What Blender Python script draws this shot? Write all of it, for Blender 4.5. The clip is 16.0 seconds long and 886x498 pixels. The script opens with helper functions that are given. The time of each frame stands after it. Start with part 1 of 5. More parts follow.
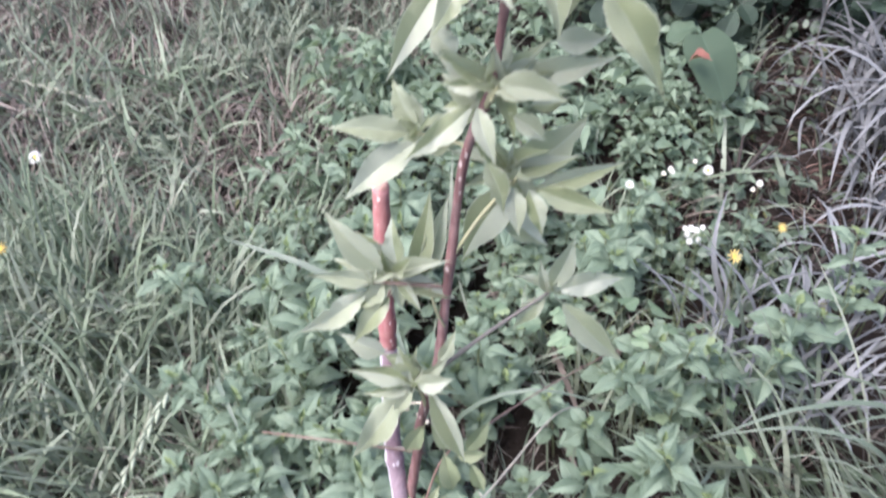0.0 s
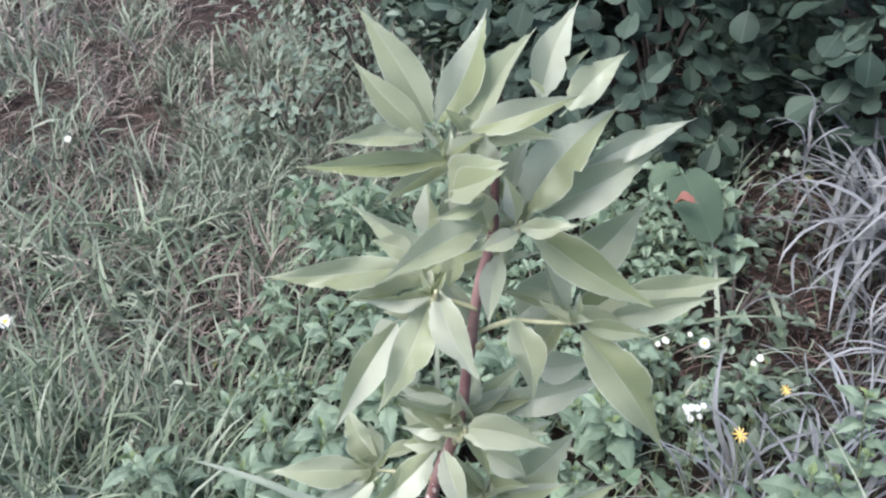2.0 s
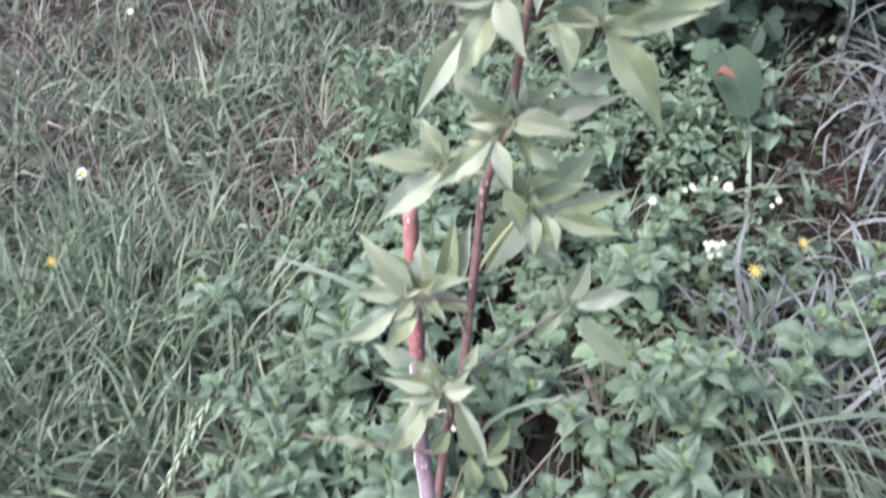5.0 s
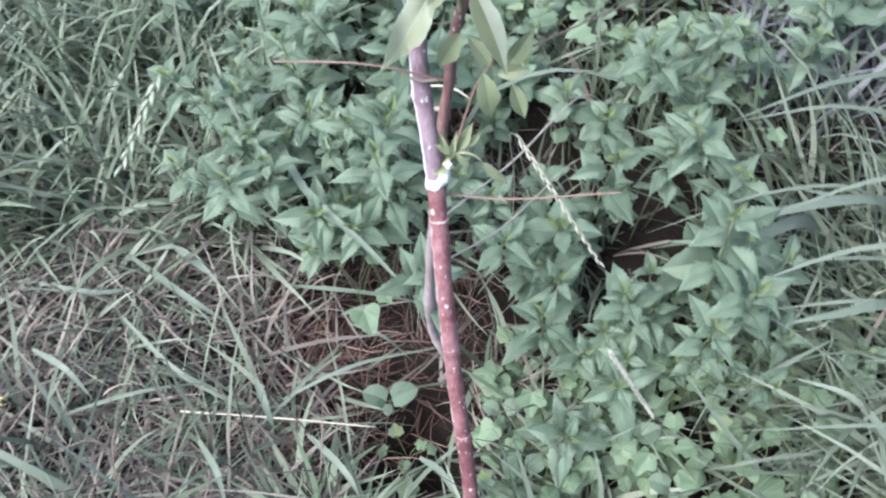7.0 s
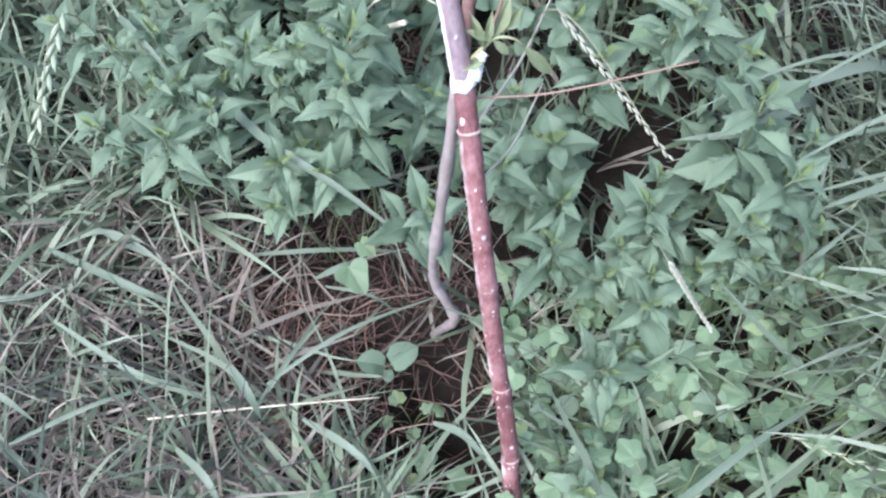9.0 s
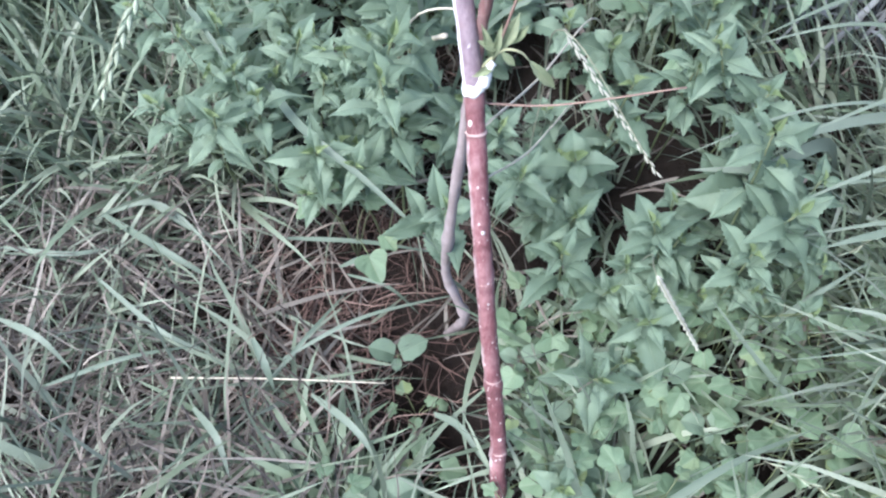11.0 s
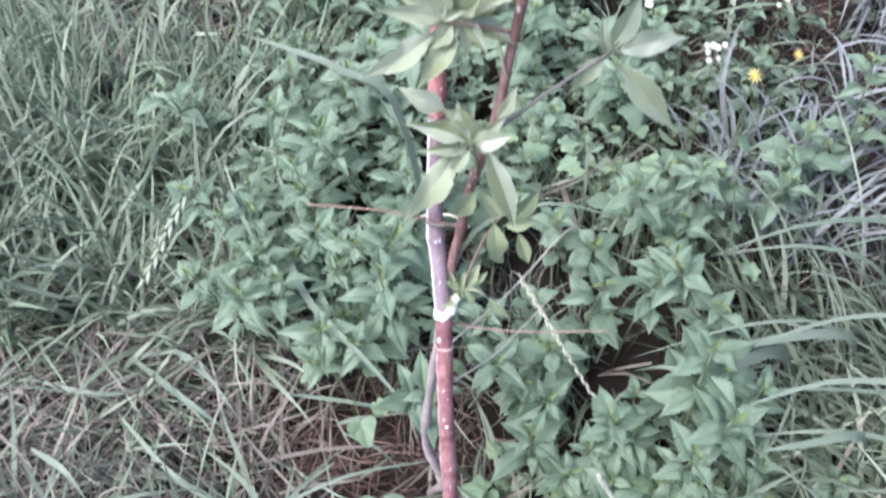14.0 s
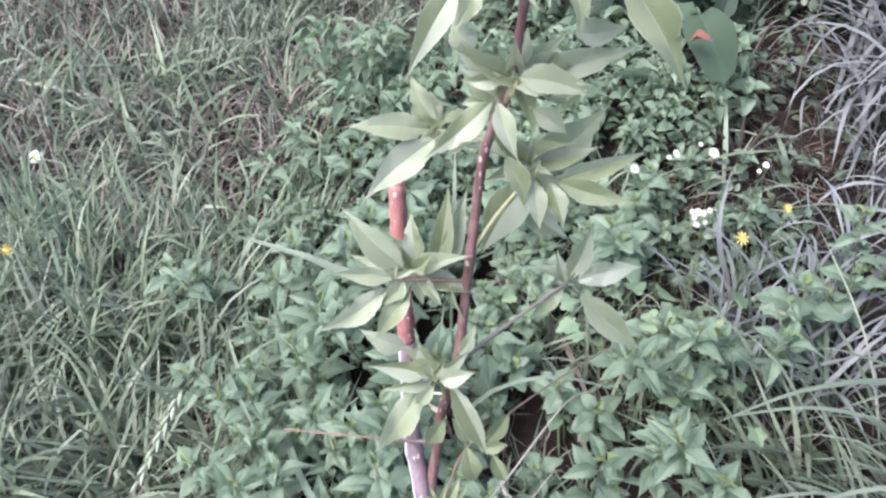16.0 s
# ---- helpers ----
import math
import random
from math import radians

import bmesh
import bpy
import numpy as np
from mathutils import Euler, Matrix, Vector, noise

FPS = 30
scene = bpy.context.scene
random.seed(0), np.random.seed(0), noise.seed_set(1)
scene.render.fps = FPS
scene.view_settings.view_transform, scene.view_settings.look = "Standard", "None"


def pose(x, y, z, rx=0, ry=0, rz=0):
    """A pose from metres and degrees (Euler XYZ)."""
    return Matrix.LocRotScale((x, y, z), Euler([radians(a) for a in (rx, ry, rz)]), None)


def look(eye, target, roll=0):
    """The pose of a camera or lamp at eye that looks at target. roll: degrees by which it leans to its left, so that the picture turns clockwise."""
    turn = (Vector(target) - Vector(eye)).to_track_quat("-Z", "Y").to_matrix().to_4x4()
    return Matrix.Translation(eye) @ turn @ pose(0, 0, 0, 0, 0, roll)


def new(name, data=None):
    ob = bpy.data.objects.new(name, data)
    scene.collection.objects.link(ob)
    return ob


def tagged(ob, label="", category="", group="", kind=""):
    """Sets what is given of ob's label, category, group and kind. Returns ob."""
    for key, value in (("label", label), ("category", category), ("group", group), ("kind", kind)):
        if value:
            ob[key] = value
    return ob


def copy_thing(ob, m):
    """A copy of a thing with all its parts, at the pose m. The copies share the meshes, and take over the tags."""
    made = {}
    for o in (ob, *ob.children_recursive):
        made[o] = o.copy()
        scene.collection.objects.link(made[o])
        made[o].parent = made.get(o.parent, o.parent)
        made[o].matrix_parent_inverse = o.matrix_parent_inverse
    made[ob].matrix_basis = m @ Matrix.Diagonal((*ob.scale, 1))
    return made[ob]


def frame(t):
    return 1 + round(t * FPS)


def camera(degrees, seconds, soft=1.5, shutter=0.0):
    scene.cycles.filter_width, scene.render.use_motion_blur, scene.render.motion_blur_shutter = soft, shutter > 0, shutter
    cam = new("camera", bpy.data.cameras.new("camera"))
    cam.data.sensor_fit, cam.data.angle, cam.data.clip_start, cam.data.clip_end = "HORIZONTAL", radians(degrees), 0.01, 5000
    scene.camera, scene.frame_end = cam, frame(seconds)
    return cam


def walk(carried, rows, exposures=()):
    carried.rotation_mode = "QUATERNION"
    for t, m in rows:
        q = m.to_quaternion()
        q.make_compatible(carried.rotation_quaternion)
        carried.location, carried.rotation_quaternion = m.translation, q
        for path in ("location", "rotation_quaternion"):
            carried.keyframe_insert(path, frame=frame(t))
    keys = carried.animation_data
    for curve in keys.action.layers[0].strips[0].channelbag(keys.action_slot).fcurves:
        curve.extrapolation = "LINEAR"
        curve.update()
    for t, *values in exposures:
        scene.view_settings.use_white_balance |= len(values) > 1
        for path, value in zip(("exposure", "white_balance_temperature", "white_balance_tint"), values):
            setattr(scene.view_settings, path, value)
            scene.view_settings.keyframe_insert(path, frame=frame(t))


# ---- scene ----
cam = camera(58.7, 16.0, soft=2.3, shutter=0.6)
PATH = [
    (0, (0.043, 0.033, 1.01), (-0.042, 1.51, -0.336), -2.7),
    (0.5, (0.057, 0.048, 1.028), (-0.05, 1.588, -0.243), -4.3),
    (1, (0.052, 0.097, 1.029), (-0.03, 1.66, -0.216), -4.2),
    (1.5, (0.055, 0.129, 1.039), (-0.038, 1.737, -0.146), -5.1),
    (2, (0.057, 0.14, 1.057), (-0.002, 1.772, -0.098), -4.1),
    (2.5, (0.057, 0.141, 1.06), (-0.041, 1.75, -0.124), -5.6),
    (3, (0.053, 0.141, 1.061), (-0.04, 1.75, -0.122), -4.9),
    (3.2, (0.053, 0.138, 1.061), (-0.024, 1.753, -0.115), -4.5),
    (5.3, (0.047, -0.007, 1.03), (-0.121, 1.418, -0.364), -4.9),
    (5.5, (0.036, -0.01, 1.007), (-0.103, 1.357, -0.447), -4.1),
    (6, (0.026, -0.016, 0.952), (-0.084, 1.156, -0.665), -4.5),
    (6.5, (0.013, -0.003, 0.91), (-0.077, 1.046, -0.79), -4.2),
    (7, (0.01, -0.003, 0.896), (-0.06, 1.037, -0.81), -4.8),
    (7.5, (-0.051, 0.024, 0.839), (0.036, 1.049, -0.876), -2.3),
    (8, (-0.088, 0.034, 0.806), (0.075, 1.007, -0.935), -2.0),
    (8.5, (-0.092, 0.036, 0.804), (0.068, 0.974, -0.955), -2.1),
    (8.7, (-0.088, 0.045, 0.791), (0.08, 0.967, -0.976), -1.4),
    (10.8, (-0.052, -0.004, 0.826), (0.001, 0.987, -0.91), -1.4),
    (11, (-0.052, -0.004, 0.824), (-0.007, 0.986, -0.913), -1.6),
    (11.5, (-0.036, -0.001, 0.84), (0.001, 0.991, -0.897), -0.3),
    (12, (-0.012, 0.001, 0.865), (0.008, 1.005, -0.865), 0.5),
    (12.5, (-0.013, -0.006, 0.872), (-0.007, 0.999, -0.858), 2.7),
    (13, (-0.021, -0.01, 0.886), (-0.032, 1.035, -0.82), 2.0),
    (13.5, (-0.016, -0.014, 0.92), (-0.02, 1.14, -0.714), 0.8),
    (14, (-0.01, -0.014, 0.956), (-0.025, 1.23, -0.61), -0.0),
    (14.5, (-0.001, -0.011, 0.981), (-0.059, 1.303, -0.526), -1.5),
    (15, (0.01, 0.019, 0.989), (-0.041, 1.391, -0.464), -2.4),
    (15.5, (0.022, 0.025, 1.008), (-0.044, 1.442, -0.401), -3.1),
    (16, (0.031, 0.036, 1.014), (-0.05, 1.489, -0.357), -4.2),
]
walk(cam, [(t, look(eye, target, roll)) for t, eye, target, roll in PATH], exposures=[(0, 1.51, 5860, 20), (2.5, 1.32, 5820, 13), (5.5, 1.42, 5800, 14), (8.5, 1.41, 5450, 9.8), (12.5, 1.50, 5470, 11.5), (16, 1.51, 5830, 15)])

# ---- light: a bright, thinly overcast sky ----
SUN_ELEVATION, SUN_TURN = 56.0, -122.0
world = bpy.data.worlds.new("sky")
scene.world = world
world.use_nodes = True
wn = world.node_tree
sky = wn.nodes.new("ShaderNodeTexSky")
sky.sky_type, sky.sun_disc = "NISHITA", False
sky.sun_elevation, sky.sun_rotation = radians(SUN_ELEVATION), radians(SUN_TURN)
sky.air_density, sky.dust_density, sky.ozone_density = 1.0, 4.0, 1.0
wn.links.new(sky.outputs["Color"], wn.nodes["Background"].inputs["Color"])
wn.nodes["Background"].inputs["Strength"].default_value = 0.13
sun_data = bpy.data.lights.new("sun", "SUN")
sun_data.energy, sun_data.angle, sun_data.color = 2.7, radians(40), (1.0, 0.95, 0.88)
sun = new("sun", sun_data)
sun_way = Vector((math.sin(radians(SUN_TURN)) * math.cos(radians(SUN_ELEVATION)), math.cos(radians(SUN_TURN)) * math.cos(radians(SUN_ELEVATION)), math.sin(radians(SUN_ELEVATION))))
sun.matrix_world = look(sun_way * 20, (0, 0, 0))


# ---- materials ----
class Nodes:
    """A node material with its shader and a few short ways to add nodes."""

    def __init__(self, name, rough=0.6, spec=0.3):
        self.mat = bpy.data.materials.new(name)
        self.mat.use_nodes = True
        self.tree = self.mat.node_tree
        self.bsdf = self.tree.nodes["Principled BSDF"]
        self.out = self.tree.nodes["Material Output"]
        self.bsdf.inputs["Roughness"].default_value = rough
        self.bsdf.inputs["Specular IOR Level"].default_value = spec

    def add(self, kind, **given):
        node = self.tree.nodes.new(kind)
        for key, value in given.items():
            self.put(node.inputs[key.replace("_", " ")], value)
        return node

    def put(self, socket, value):
        if isinstance(value, bpy.types.NodeSocket):
            self.tree.links.new(value, socket)
        else:
            socket.default_value = value

    def math(self, op, a, b=0.0, clamp=False):
        node = self.tree.nodes.new("ShaderNodeMath")
        node.operation, node.use_clamp = op, clamp
        self.put(node.inputs[0], a)
        self.put(node.inputs[1], b)
        return node.outputs[0]

    def mix(self, fac, a, b):
        node = self.tree.nodes.new("ShaderNodeMix")
        node.data_type = "RGBA"
        self.put(node.inputs[0], fac)
        self.put(node.inputs[6], a if isinstance(a, bpy.types.NodeSocket) else (*a, 1))
        self.put(node.inputs[7], b if isinstance(b, bpy.types.NodeSocket) else (*b, 1))
        return node.outputs[2]

    def ramp(self, fac, stops):
        node = self.tree.nodes.new("ShaderNodeValToRGB")
        node.color_ramp.elements.remove(node.color_ramp.elements[1])
        for n, (at, colour) in enumerate(stops):
            el = node.color_ramp.elements[0] if n == 0 else node.color_ramp.elements.new(at)
            el.position, el.color = at, (*colour, 1)
        self.put(node.inputs[0], fac)
        return node.outputs[0]

    def noise(self, scale, detail=3.0, rough=0.55, coords=None):
        node = self.add("ShaderNodeTexNoise", Scale=scale, Detail=detail, Roughness=rough)
        self.put(node.inputs["Vector"], coords or self.coords("Object"))
        return node.outputs[0]

    def coords(self, which):
        return self.add("ShaderNodeTexCoord").outputs[which]

    def random(self):
        """A chance number that differs from object to object and from island to island."""
        a, b = self.add("ShaderNodeObjectInfo").outputs["Random"], self.add("ShaderNodeNewGeometry").outputs["Random Per Island"]
        return self.math("FRACT", self.math("ADD", a, b))

    def bump(self, height, strength, distance=0.001):
        node = self.add("ShaderNodeBump", Strength=strength, Distance=distance, Height=height)
        self.put(self.bsdf.inputs["Normal"], node.outputs[0])
        return node.outputs[0]

    def translucent(self, colour, share):
        """Lets a share of the light pass through the thin surface."""
        glow = self.add("ShaderNodeBsdfTranslucent")
        self.put(glow.inputs["Color"], colour)
        mixer = self.add("ShaderNodeMixShader", Fac=share)
        self.tree.links.new(self.bsdf.outputs[0], mixer.inputs[1])
        self.tree.links.new(glow.outputs[0], mixer.inputs[2])
        self.tree.links.new(mixer.outputs[0], self.out.inputs["Surface"])


def leaf_material(name, tones, rib, rough=0.5, spec=0.35, share=0.22, veins=9.0, relief=0.6, wax=0.0, glow=(0.26, 0.34, 0.1), margin=0.0):
    """A leaf with a pale midrib, curved side veins, and tones that differ from leaf to leaf."""
    m = Nodes(name, rough, spec)
    uv = m.add("ShaderNodeSeparateXYZ", Vector=m.coords("UV")).outputs
    side = m.math("ABSOLUTE", m.math("SUBTRACT", uv[0], 0.5))
    base = m.ramp(m.random(), tones)
    base = m.mix(m.math("MULTIPLY", m.noise(70.0, 4.0), 0.55), base, tones[0][1])
    wave = m.math("SINE", m.math("MULTIPLY", m.math("SUBTRACT", uv[1], m.math("MULTIPLY", side, 0.55)), veins * 6.28))
    vein = m.math("MULTIPLY", m.math("POWER", m.math("ABSOLUTE", wave), 14.0), 0.45)
    mid = m.math("SUBTRACT", 1.0, m.math("MULTIPLY", side, 45.0), True)
    base = m.mix(m.math("MULTIPLY", vein, 0.15), base, rib)
    base = m.mix(m.math("MULTIPLY", mid, 0.6), base, rib)
    if margin:
        rim = m.math("MULTIPLY", m.math("SUBTRACT", side, 0.455), 30.0, True)
        base = m.mix(m.math("MULTIPLY", rim, margin), base, rib)
    m.put(m.bsdf.inputs["Base Color"], base)
    m.bump(m.math("SUBTRACT", m.noise(260.0, 2.0), m.math("MULTIPLY", vein, relief)), 0.6, 0.0007)
    m.bsdf.inputs["Coat Weight"].default_value, m.bsdf.inputs["Coat Roughness"].default_value = wax, 0.3
    m.translucent(m.mix(0.4, base, glow), share)
    return m.mat


def blade_material(name, tones, rough=0.55, share=0.2, spec=0.3):
    """Grass: tones from blade to blade, fainter along each, with fine ribs."""
    m = Nodes(name, rough, spec)
    base = m.ramp(m.random(), tones)
    base = m.mix(m.math("MULTIPLY", m.noise(26.0, 3.0), 0.6), base, tones[len(tones) // 2][1])
    base = m.mix(m.math("MULTIPLY", m.noise(300.0, 2.0), 0.35), base, tones[0][1])
    m.put(m.bsdf.inputs["Base Color"], base)
    m.bump(m.noise(500.0, 2.0), 0.3, 0.0004)
    m.translucent(base, share)
    return m.mat


def plain_material(name, a, b, scale=60.0, rough=0.7, strength=0.5, spec=0.3, share=0.0):
    m = Nodes(name, rough, spec)
    base = m.mix(m.noise(scale, 4.0), a, b)
    m.put(m.bsdf.inputs["Base Color"], base)
    m.bump(m.noise(scale * 4, 3.0), strength, 0.001)
    if share:
        m.translucent(base, share)
    return m.mat


def soil_material():
    m = Nodes("soil", 0.95, 0.15)
    coarse, fine = m.noise(9.0, 5.0), m.noise(140.0, 6.0, 0.7)
    # brown soil, toned down further to put shade into the gaps between plants
    base = m.ramp(coarse, [(0.3, (0.008, 0.006, 0.005)), (0.5, (0.017, 0.012, 0.010)), (0.7, (0.036, 0.027, 0.022))])
    base = m.mix(m.math("MULTIPLY", fine, 0.7), base, (0.021, 0.015, 0.012))
    base = m.mix(m.math("MULTIPLY", m.math("SUBTRACT", m.noise(1.1, 5.0), 0.42), 4.0, True), base, m.mix(fine, (0.028, 0.021, 0.017), (0.07, 0.054, 0.043)))
    m.put(m.bsdf.inputs["Base Color"], base)
    m.bump(fine, 1.0, 0.012)
    return m.mat


def bark_material(name, tones, fleck, fleck_share, lit_tone=None, broken=0.3, blotch=None):
    """Smooth young bark: mottled, with pale lenticels, and on its left-facing side a painted pale highlight."""
    m = Nodes(name, 0.55, 0.3)
    place = m.coords("Object")
    base = m.ramp(m.noise(35.0, 5.0, coords=place), tones)
    squash = m.add("ShaderNodeMapping", Vector=place, Scale=(1.0, 1.0, 0.55)).outputs[0]
    streak = m.noise(1.0, 4.0, coords=m.add("ShaderNodeMapping", Vector=place, Scale=(420.0, 420.0, 22.0)).outputs[0])
    base = m.mix(m.math("MULTIPLY", m.math("SUBTRACT", streak, 0.42), 2.2, True), base, tones[-1][1])
    base = m.mix(m.math("MULTIPLY", m.math("SUBTRACT", m.noise(75.0, 5.0, 0.7, place), 0.52), 3.0, True), base, tones[0][1])
    base = m.mix(m.math("MULTIPLY", m.math("SUBTRACT", m.noise(22.0, 4.0, 0.6, place), 0.5), 3.5, True), base, blotch or tones[0][1])
    dots = 0.0
    for scale, reach, share in ((290.0, 0.62, fleck_share), (115.0, 0.4, 0.4 * fleck_share)):
        cells = m.add("ShaderNodeTexVoronoi", Vector=squash, Scale=scale, Randomness=1.0)
        ragged = m.math("ADD", cells.outputs["Distance"], m.math("MULTIPLY", m.noise(900.0, 2.0, coords=place), 0.16))
        near = m.math("LESS_THAN", ragged, m.math("MULTIPLY", m.noise(90.0, 1.0, coords=place), reach))
        pick = m.math("LESS_THAN", m.add("ShaderNodeSeparateXYZ", Vector=cells.outputs["Color"]).outputs[0], share)
        dots = m.math("MAXIMUM", dots, m.math("MULTIPLY", near, pick))
    # pale highlight put into the colour where the bark faces left, broken by noise
    if lit_tone:
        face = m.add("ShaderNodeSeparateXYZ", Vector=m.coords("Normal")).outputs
        lit_side = m.math("MULTIPLY", m.math("SUBTRACT", m.math("MULTIPLY", face[0], -1.0), 0.72), 7.0, True)
        lit_side = m.math("MULTIPLY", lit_side, m.math("MULTIPLY", m.math("SUBTRACT", m.noise(34.0, 4.0, coords=place), broken), 6.0, True))
        base = m.mix(lit_side, base, lit_tone)
    base = m.mix(m.math("MULTIPLY", dots, 0.85), base, fleck)
    m.put(m.bsdf.inputs["Base Color"], base)
    m.bump(m.math("ADD", m.noise(400.0, 3.0, coords=place), m.math("MULTIPLY", dots, 1.5)), 0.5, 0.0007)
    return m.mat


# the palest tones put the sky's white sheen into some leaves' colour
SAP_LEAF = leaf_material("sapling_leaf", [(0.0, (0.215, 0.25, 0.115)), (0.35, (0.33, 0.365, 0.24)), (0.7, (0.43, 0.465, 0.345)), (1.0, (0.52, 0.55, 0.45))], (0.50, 0.53, 0.42), 0.32, 0.6, 0.36, 8.0, 0.25, 0.55, (0.46, 0.55, 0.26), 0.7)
SHOOT_LEAF = leaf_material("young_leaf", [(0.0, (0.20, 0.24, 0.13)), (0.6, (0.29, 0.33, 0.195)), (1.0, (0.40, 0.43, 0.27))], (0.36, 0.36, 0.2), 0.45, 0.4, 0.3, 8.0)
MINT_LEAF = leaf_material("balm_leaf", [(0.0, (0.104, 0.15, 0.10)), (0.5, (0.212, 0.285, 0.198)), (1.0, (0.30, 0.376, 0.265))], (0.2, 0.25, 0.165), 0.55, 0.35, 0.38, 6.0, 2.0, 0.06)
TIP_LEAF = leaf_material("balm_tip_leaf", [(0.0, (0.14, 0.19, 0.085)), (1.0, (0.21, 0.26, 0.115))], (0.2, 0.26, 0.14), 0.55, 0.3, 0.25, 6.0)
# tones held low so the gaps under the herbs look deeply shaded
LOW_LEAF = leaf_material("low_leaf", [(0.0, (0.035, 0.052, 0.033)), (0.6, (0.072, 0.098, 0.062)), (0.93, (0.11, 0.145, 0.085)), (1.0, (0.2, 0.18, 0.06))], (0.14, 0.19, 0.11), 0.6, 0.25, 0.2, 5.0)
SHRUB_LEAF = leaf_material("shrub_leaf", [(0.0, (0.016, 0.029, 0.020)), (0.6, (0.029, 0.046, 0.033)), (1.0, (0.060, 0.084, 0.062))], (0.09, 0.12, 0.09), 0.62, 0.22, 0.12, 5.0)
WEED_LEAF = leaf_material("weed_leaf", [(0.0, (0.06, 0.086, 0.06)), (0.6, (0.118, 0.154, 0.11)), (1.0, (0.205, 0.246, 0.186))], (0.2, 0.23, 0.18), 0.5, 0.35, 0.2, 5.0)
ROUND_LEAF = leaf_material("round_leaf", [(0.0, (0.062, 0.092, 0.056)), (1.0, (0.09, 0.125, 0.078))], (0.09, 0.14, 0.09), 0.55, 0.3, 0.18, 4.0)
RED_LEAF = leaf_material("red_leaf", [(0.0, (0.13, 0.045, 0.034)), (1.0, (0.21, 0.09, 0.066))], (0.3, 0.16, 0.12), 0.5, 0.3, 0.2, 4.0)
GREEN_GRASS = blade_material("green_grass", [(0.0, (0.072, 0.096, 0.06)), (0.35, (0.148, 0.18, 0.122)), (0.7, (0.228, 0.262, 0.19)), (1.0, (0.33, 0.35, 0.27))])
DRY_GRASS = blade_material("dry_grass", [(0.0, (0.062, 0.047, 0.040)), (0.4, (0.152, 0.122, 0.103)), (0.75, (0.258, 0.22, 0.186)), (1.0, (0.40, 0.36, 0.31))], 0.7, 0.12)
CUT_STRAW = blade_material("cut_straw", [(0.0, (0.036, 0.030, 0.025)), (0.4, (0.092, 0.078, 0.065)), (0.75, (0.17, 0.148, 0.124)), (1.0, (0.36, 0.325, 0.277))], 0.7, 0.12)
LUSH_GRASS = blade_material("lush_grass", [(0.0, (0.095, 0.128, 0.078)), (0.5, (0.178, 0.225, 0.145)), (1.0, (0.28, 0.326, 0.228))], 0.5, 0.3)
# rotted litter, its colour darkened further for the shade between the blades
SHADED_OLD_STRAW = blade_material("shaded_old_straw", [(0.0, (0.026, 0.021, 0.017)), (0.4, (0.064, 0.054, 0.045)), (0.75, (0.125, 0.108, 0.09)), (1.0, (0.26, 0.235, 0.197))], 0.8, 0.08)
GREY_GRASS = blade_material("grey_grass", [(0.0, (0.085, 0.088, 0.087)), (0.5, (0.17, 0.175, 0.174)), (1.0, (0.29, 0.30, 0.30))], 0.55, 0.15)
BROAD_GRASS = blade_material("broad_grass", [(0.0, (0.10, 0.13, 0.092)), (0.5, (0.14, 0.172, 0.128)), (1.0, (0.19, 0.22, 0.168))], 0.5, 0.2)
RUST_STRAW = blade_material("rust_straw", [(0.0, (0.026, 0.016, 0.013)), (0.5, (0.07, 0.041, 0.032)), (0.8, (0.17, 0.105, 0.085)), (1.0, (0.36, 0.255, 0.21))], 0.8, 0.05)
SPIKE = plain_material("seed_spike", (0.31, 0.30, 0.235), (0.50, 0.485, 0.40), 90.0, 0.7, 0.5)
SPIKE_STALK = plain_material("spike_stalk", (0.2, 0.2, 0.13), (0.3, 0.29, 0.2), 60.0, 0.7)
GREEN_SPIKE = plain_material("green_seed_spike", (0.26, 0.305, 0.2), (0.38, 0.41, 0.30), 90.0, 0.7, 0.5)
SOIL = soil_material()
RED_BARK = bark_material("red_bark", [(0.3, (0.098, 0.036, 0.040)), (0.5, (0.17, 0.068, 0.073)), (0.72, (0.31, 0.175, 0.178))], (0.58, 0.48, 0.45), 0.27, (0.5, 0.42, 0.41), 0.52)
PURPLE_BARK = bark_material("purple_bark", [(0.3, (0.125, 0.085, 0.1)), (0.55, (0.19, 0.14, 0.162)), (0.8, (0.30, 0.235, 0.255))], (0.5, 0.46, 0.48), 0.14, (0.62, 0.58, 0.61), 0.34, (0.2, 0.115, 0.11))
STEM_BARK = bark_material("stem_bark", [(0.3, (0.10, 0.052, 0.050)), (0.5, (0.175, 0.092, 0.086)), (0.7, (0.31, 0.212, 0.197))], (0.5, 0.42, 0.39), 0.2)
STUB_BARK = bark_material("stub_bark", [(0.3, (0.19, 0.068, 0.07)), (0.5, (0.27, 0.105, 0.104)), (0.7, (0.39, 0.215, 0.20))], (0.74, 0.62, 0.58), 0.45)
PALE_SPOT = plain_material("pale_lenticel", (0.5, 0.42, 0.4), (0.68, 0.62, 0.6), 400.0, 0.8, 0.8)
CUT_WOOD = plain_material("cut_wood", (0.36, 0.2, 0.16), (0.48, 0.31, 0.25), 120.0, 0.8)
PASTE = plain_material("grafting_paste", (0.56, 0.56, 0.54), (0.68, 0.68, 0.66), 80.0, 0.55, 0.6)
TWIG_GREEN = plain_material("green_twig", (0.26, 0.28, 0.15), (0.36, 0.34, 0.22), 60.0, 0.55)
TWIG_GREY = plain_material("grey_twig", (0.10, 0.09, 0.078), (0.2, 0.18, 0.155), 60.0, 0.8)
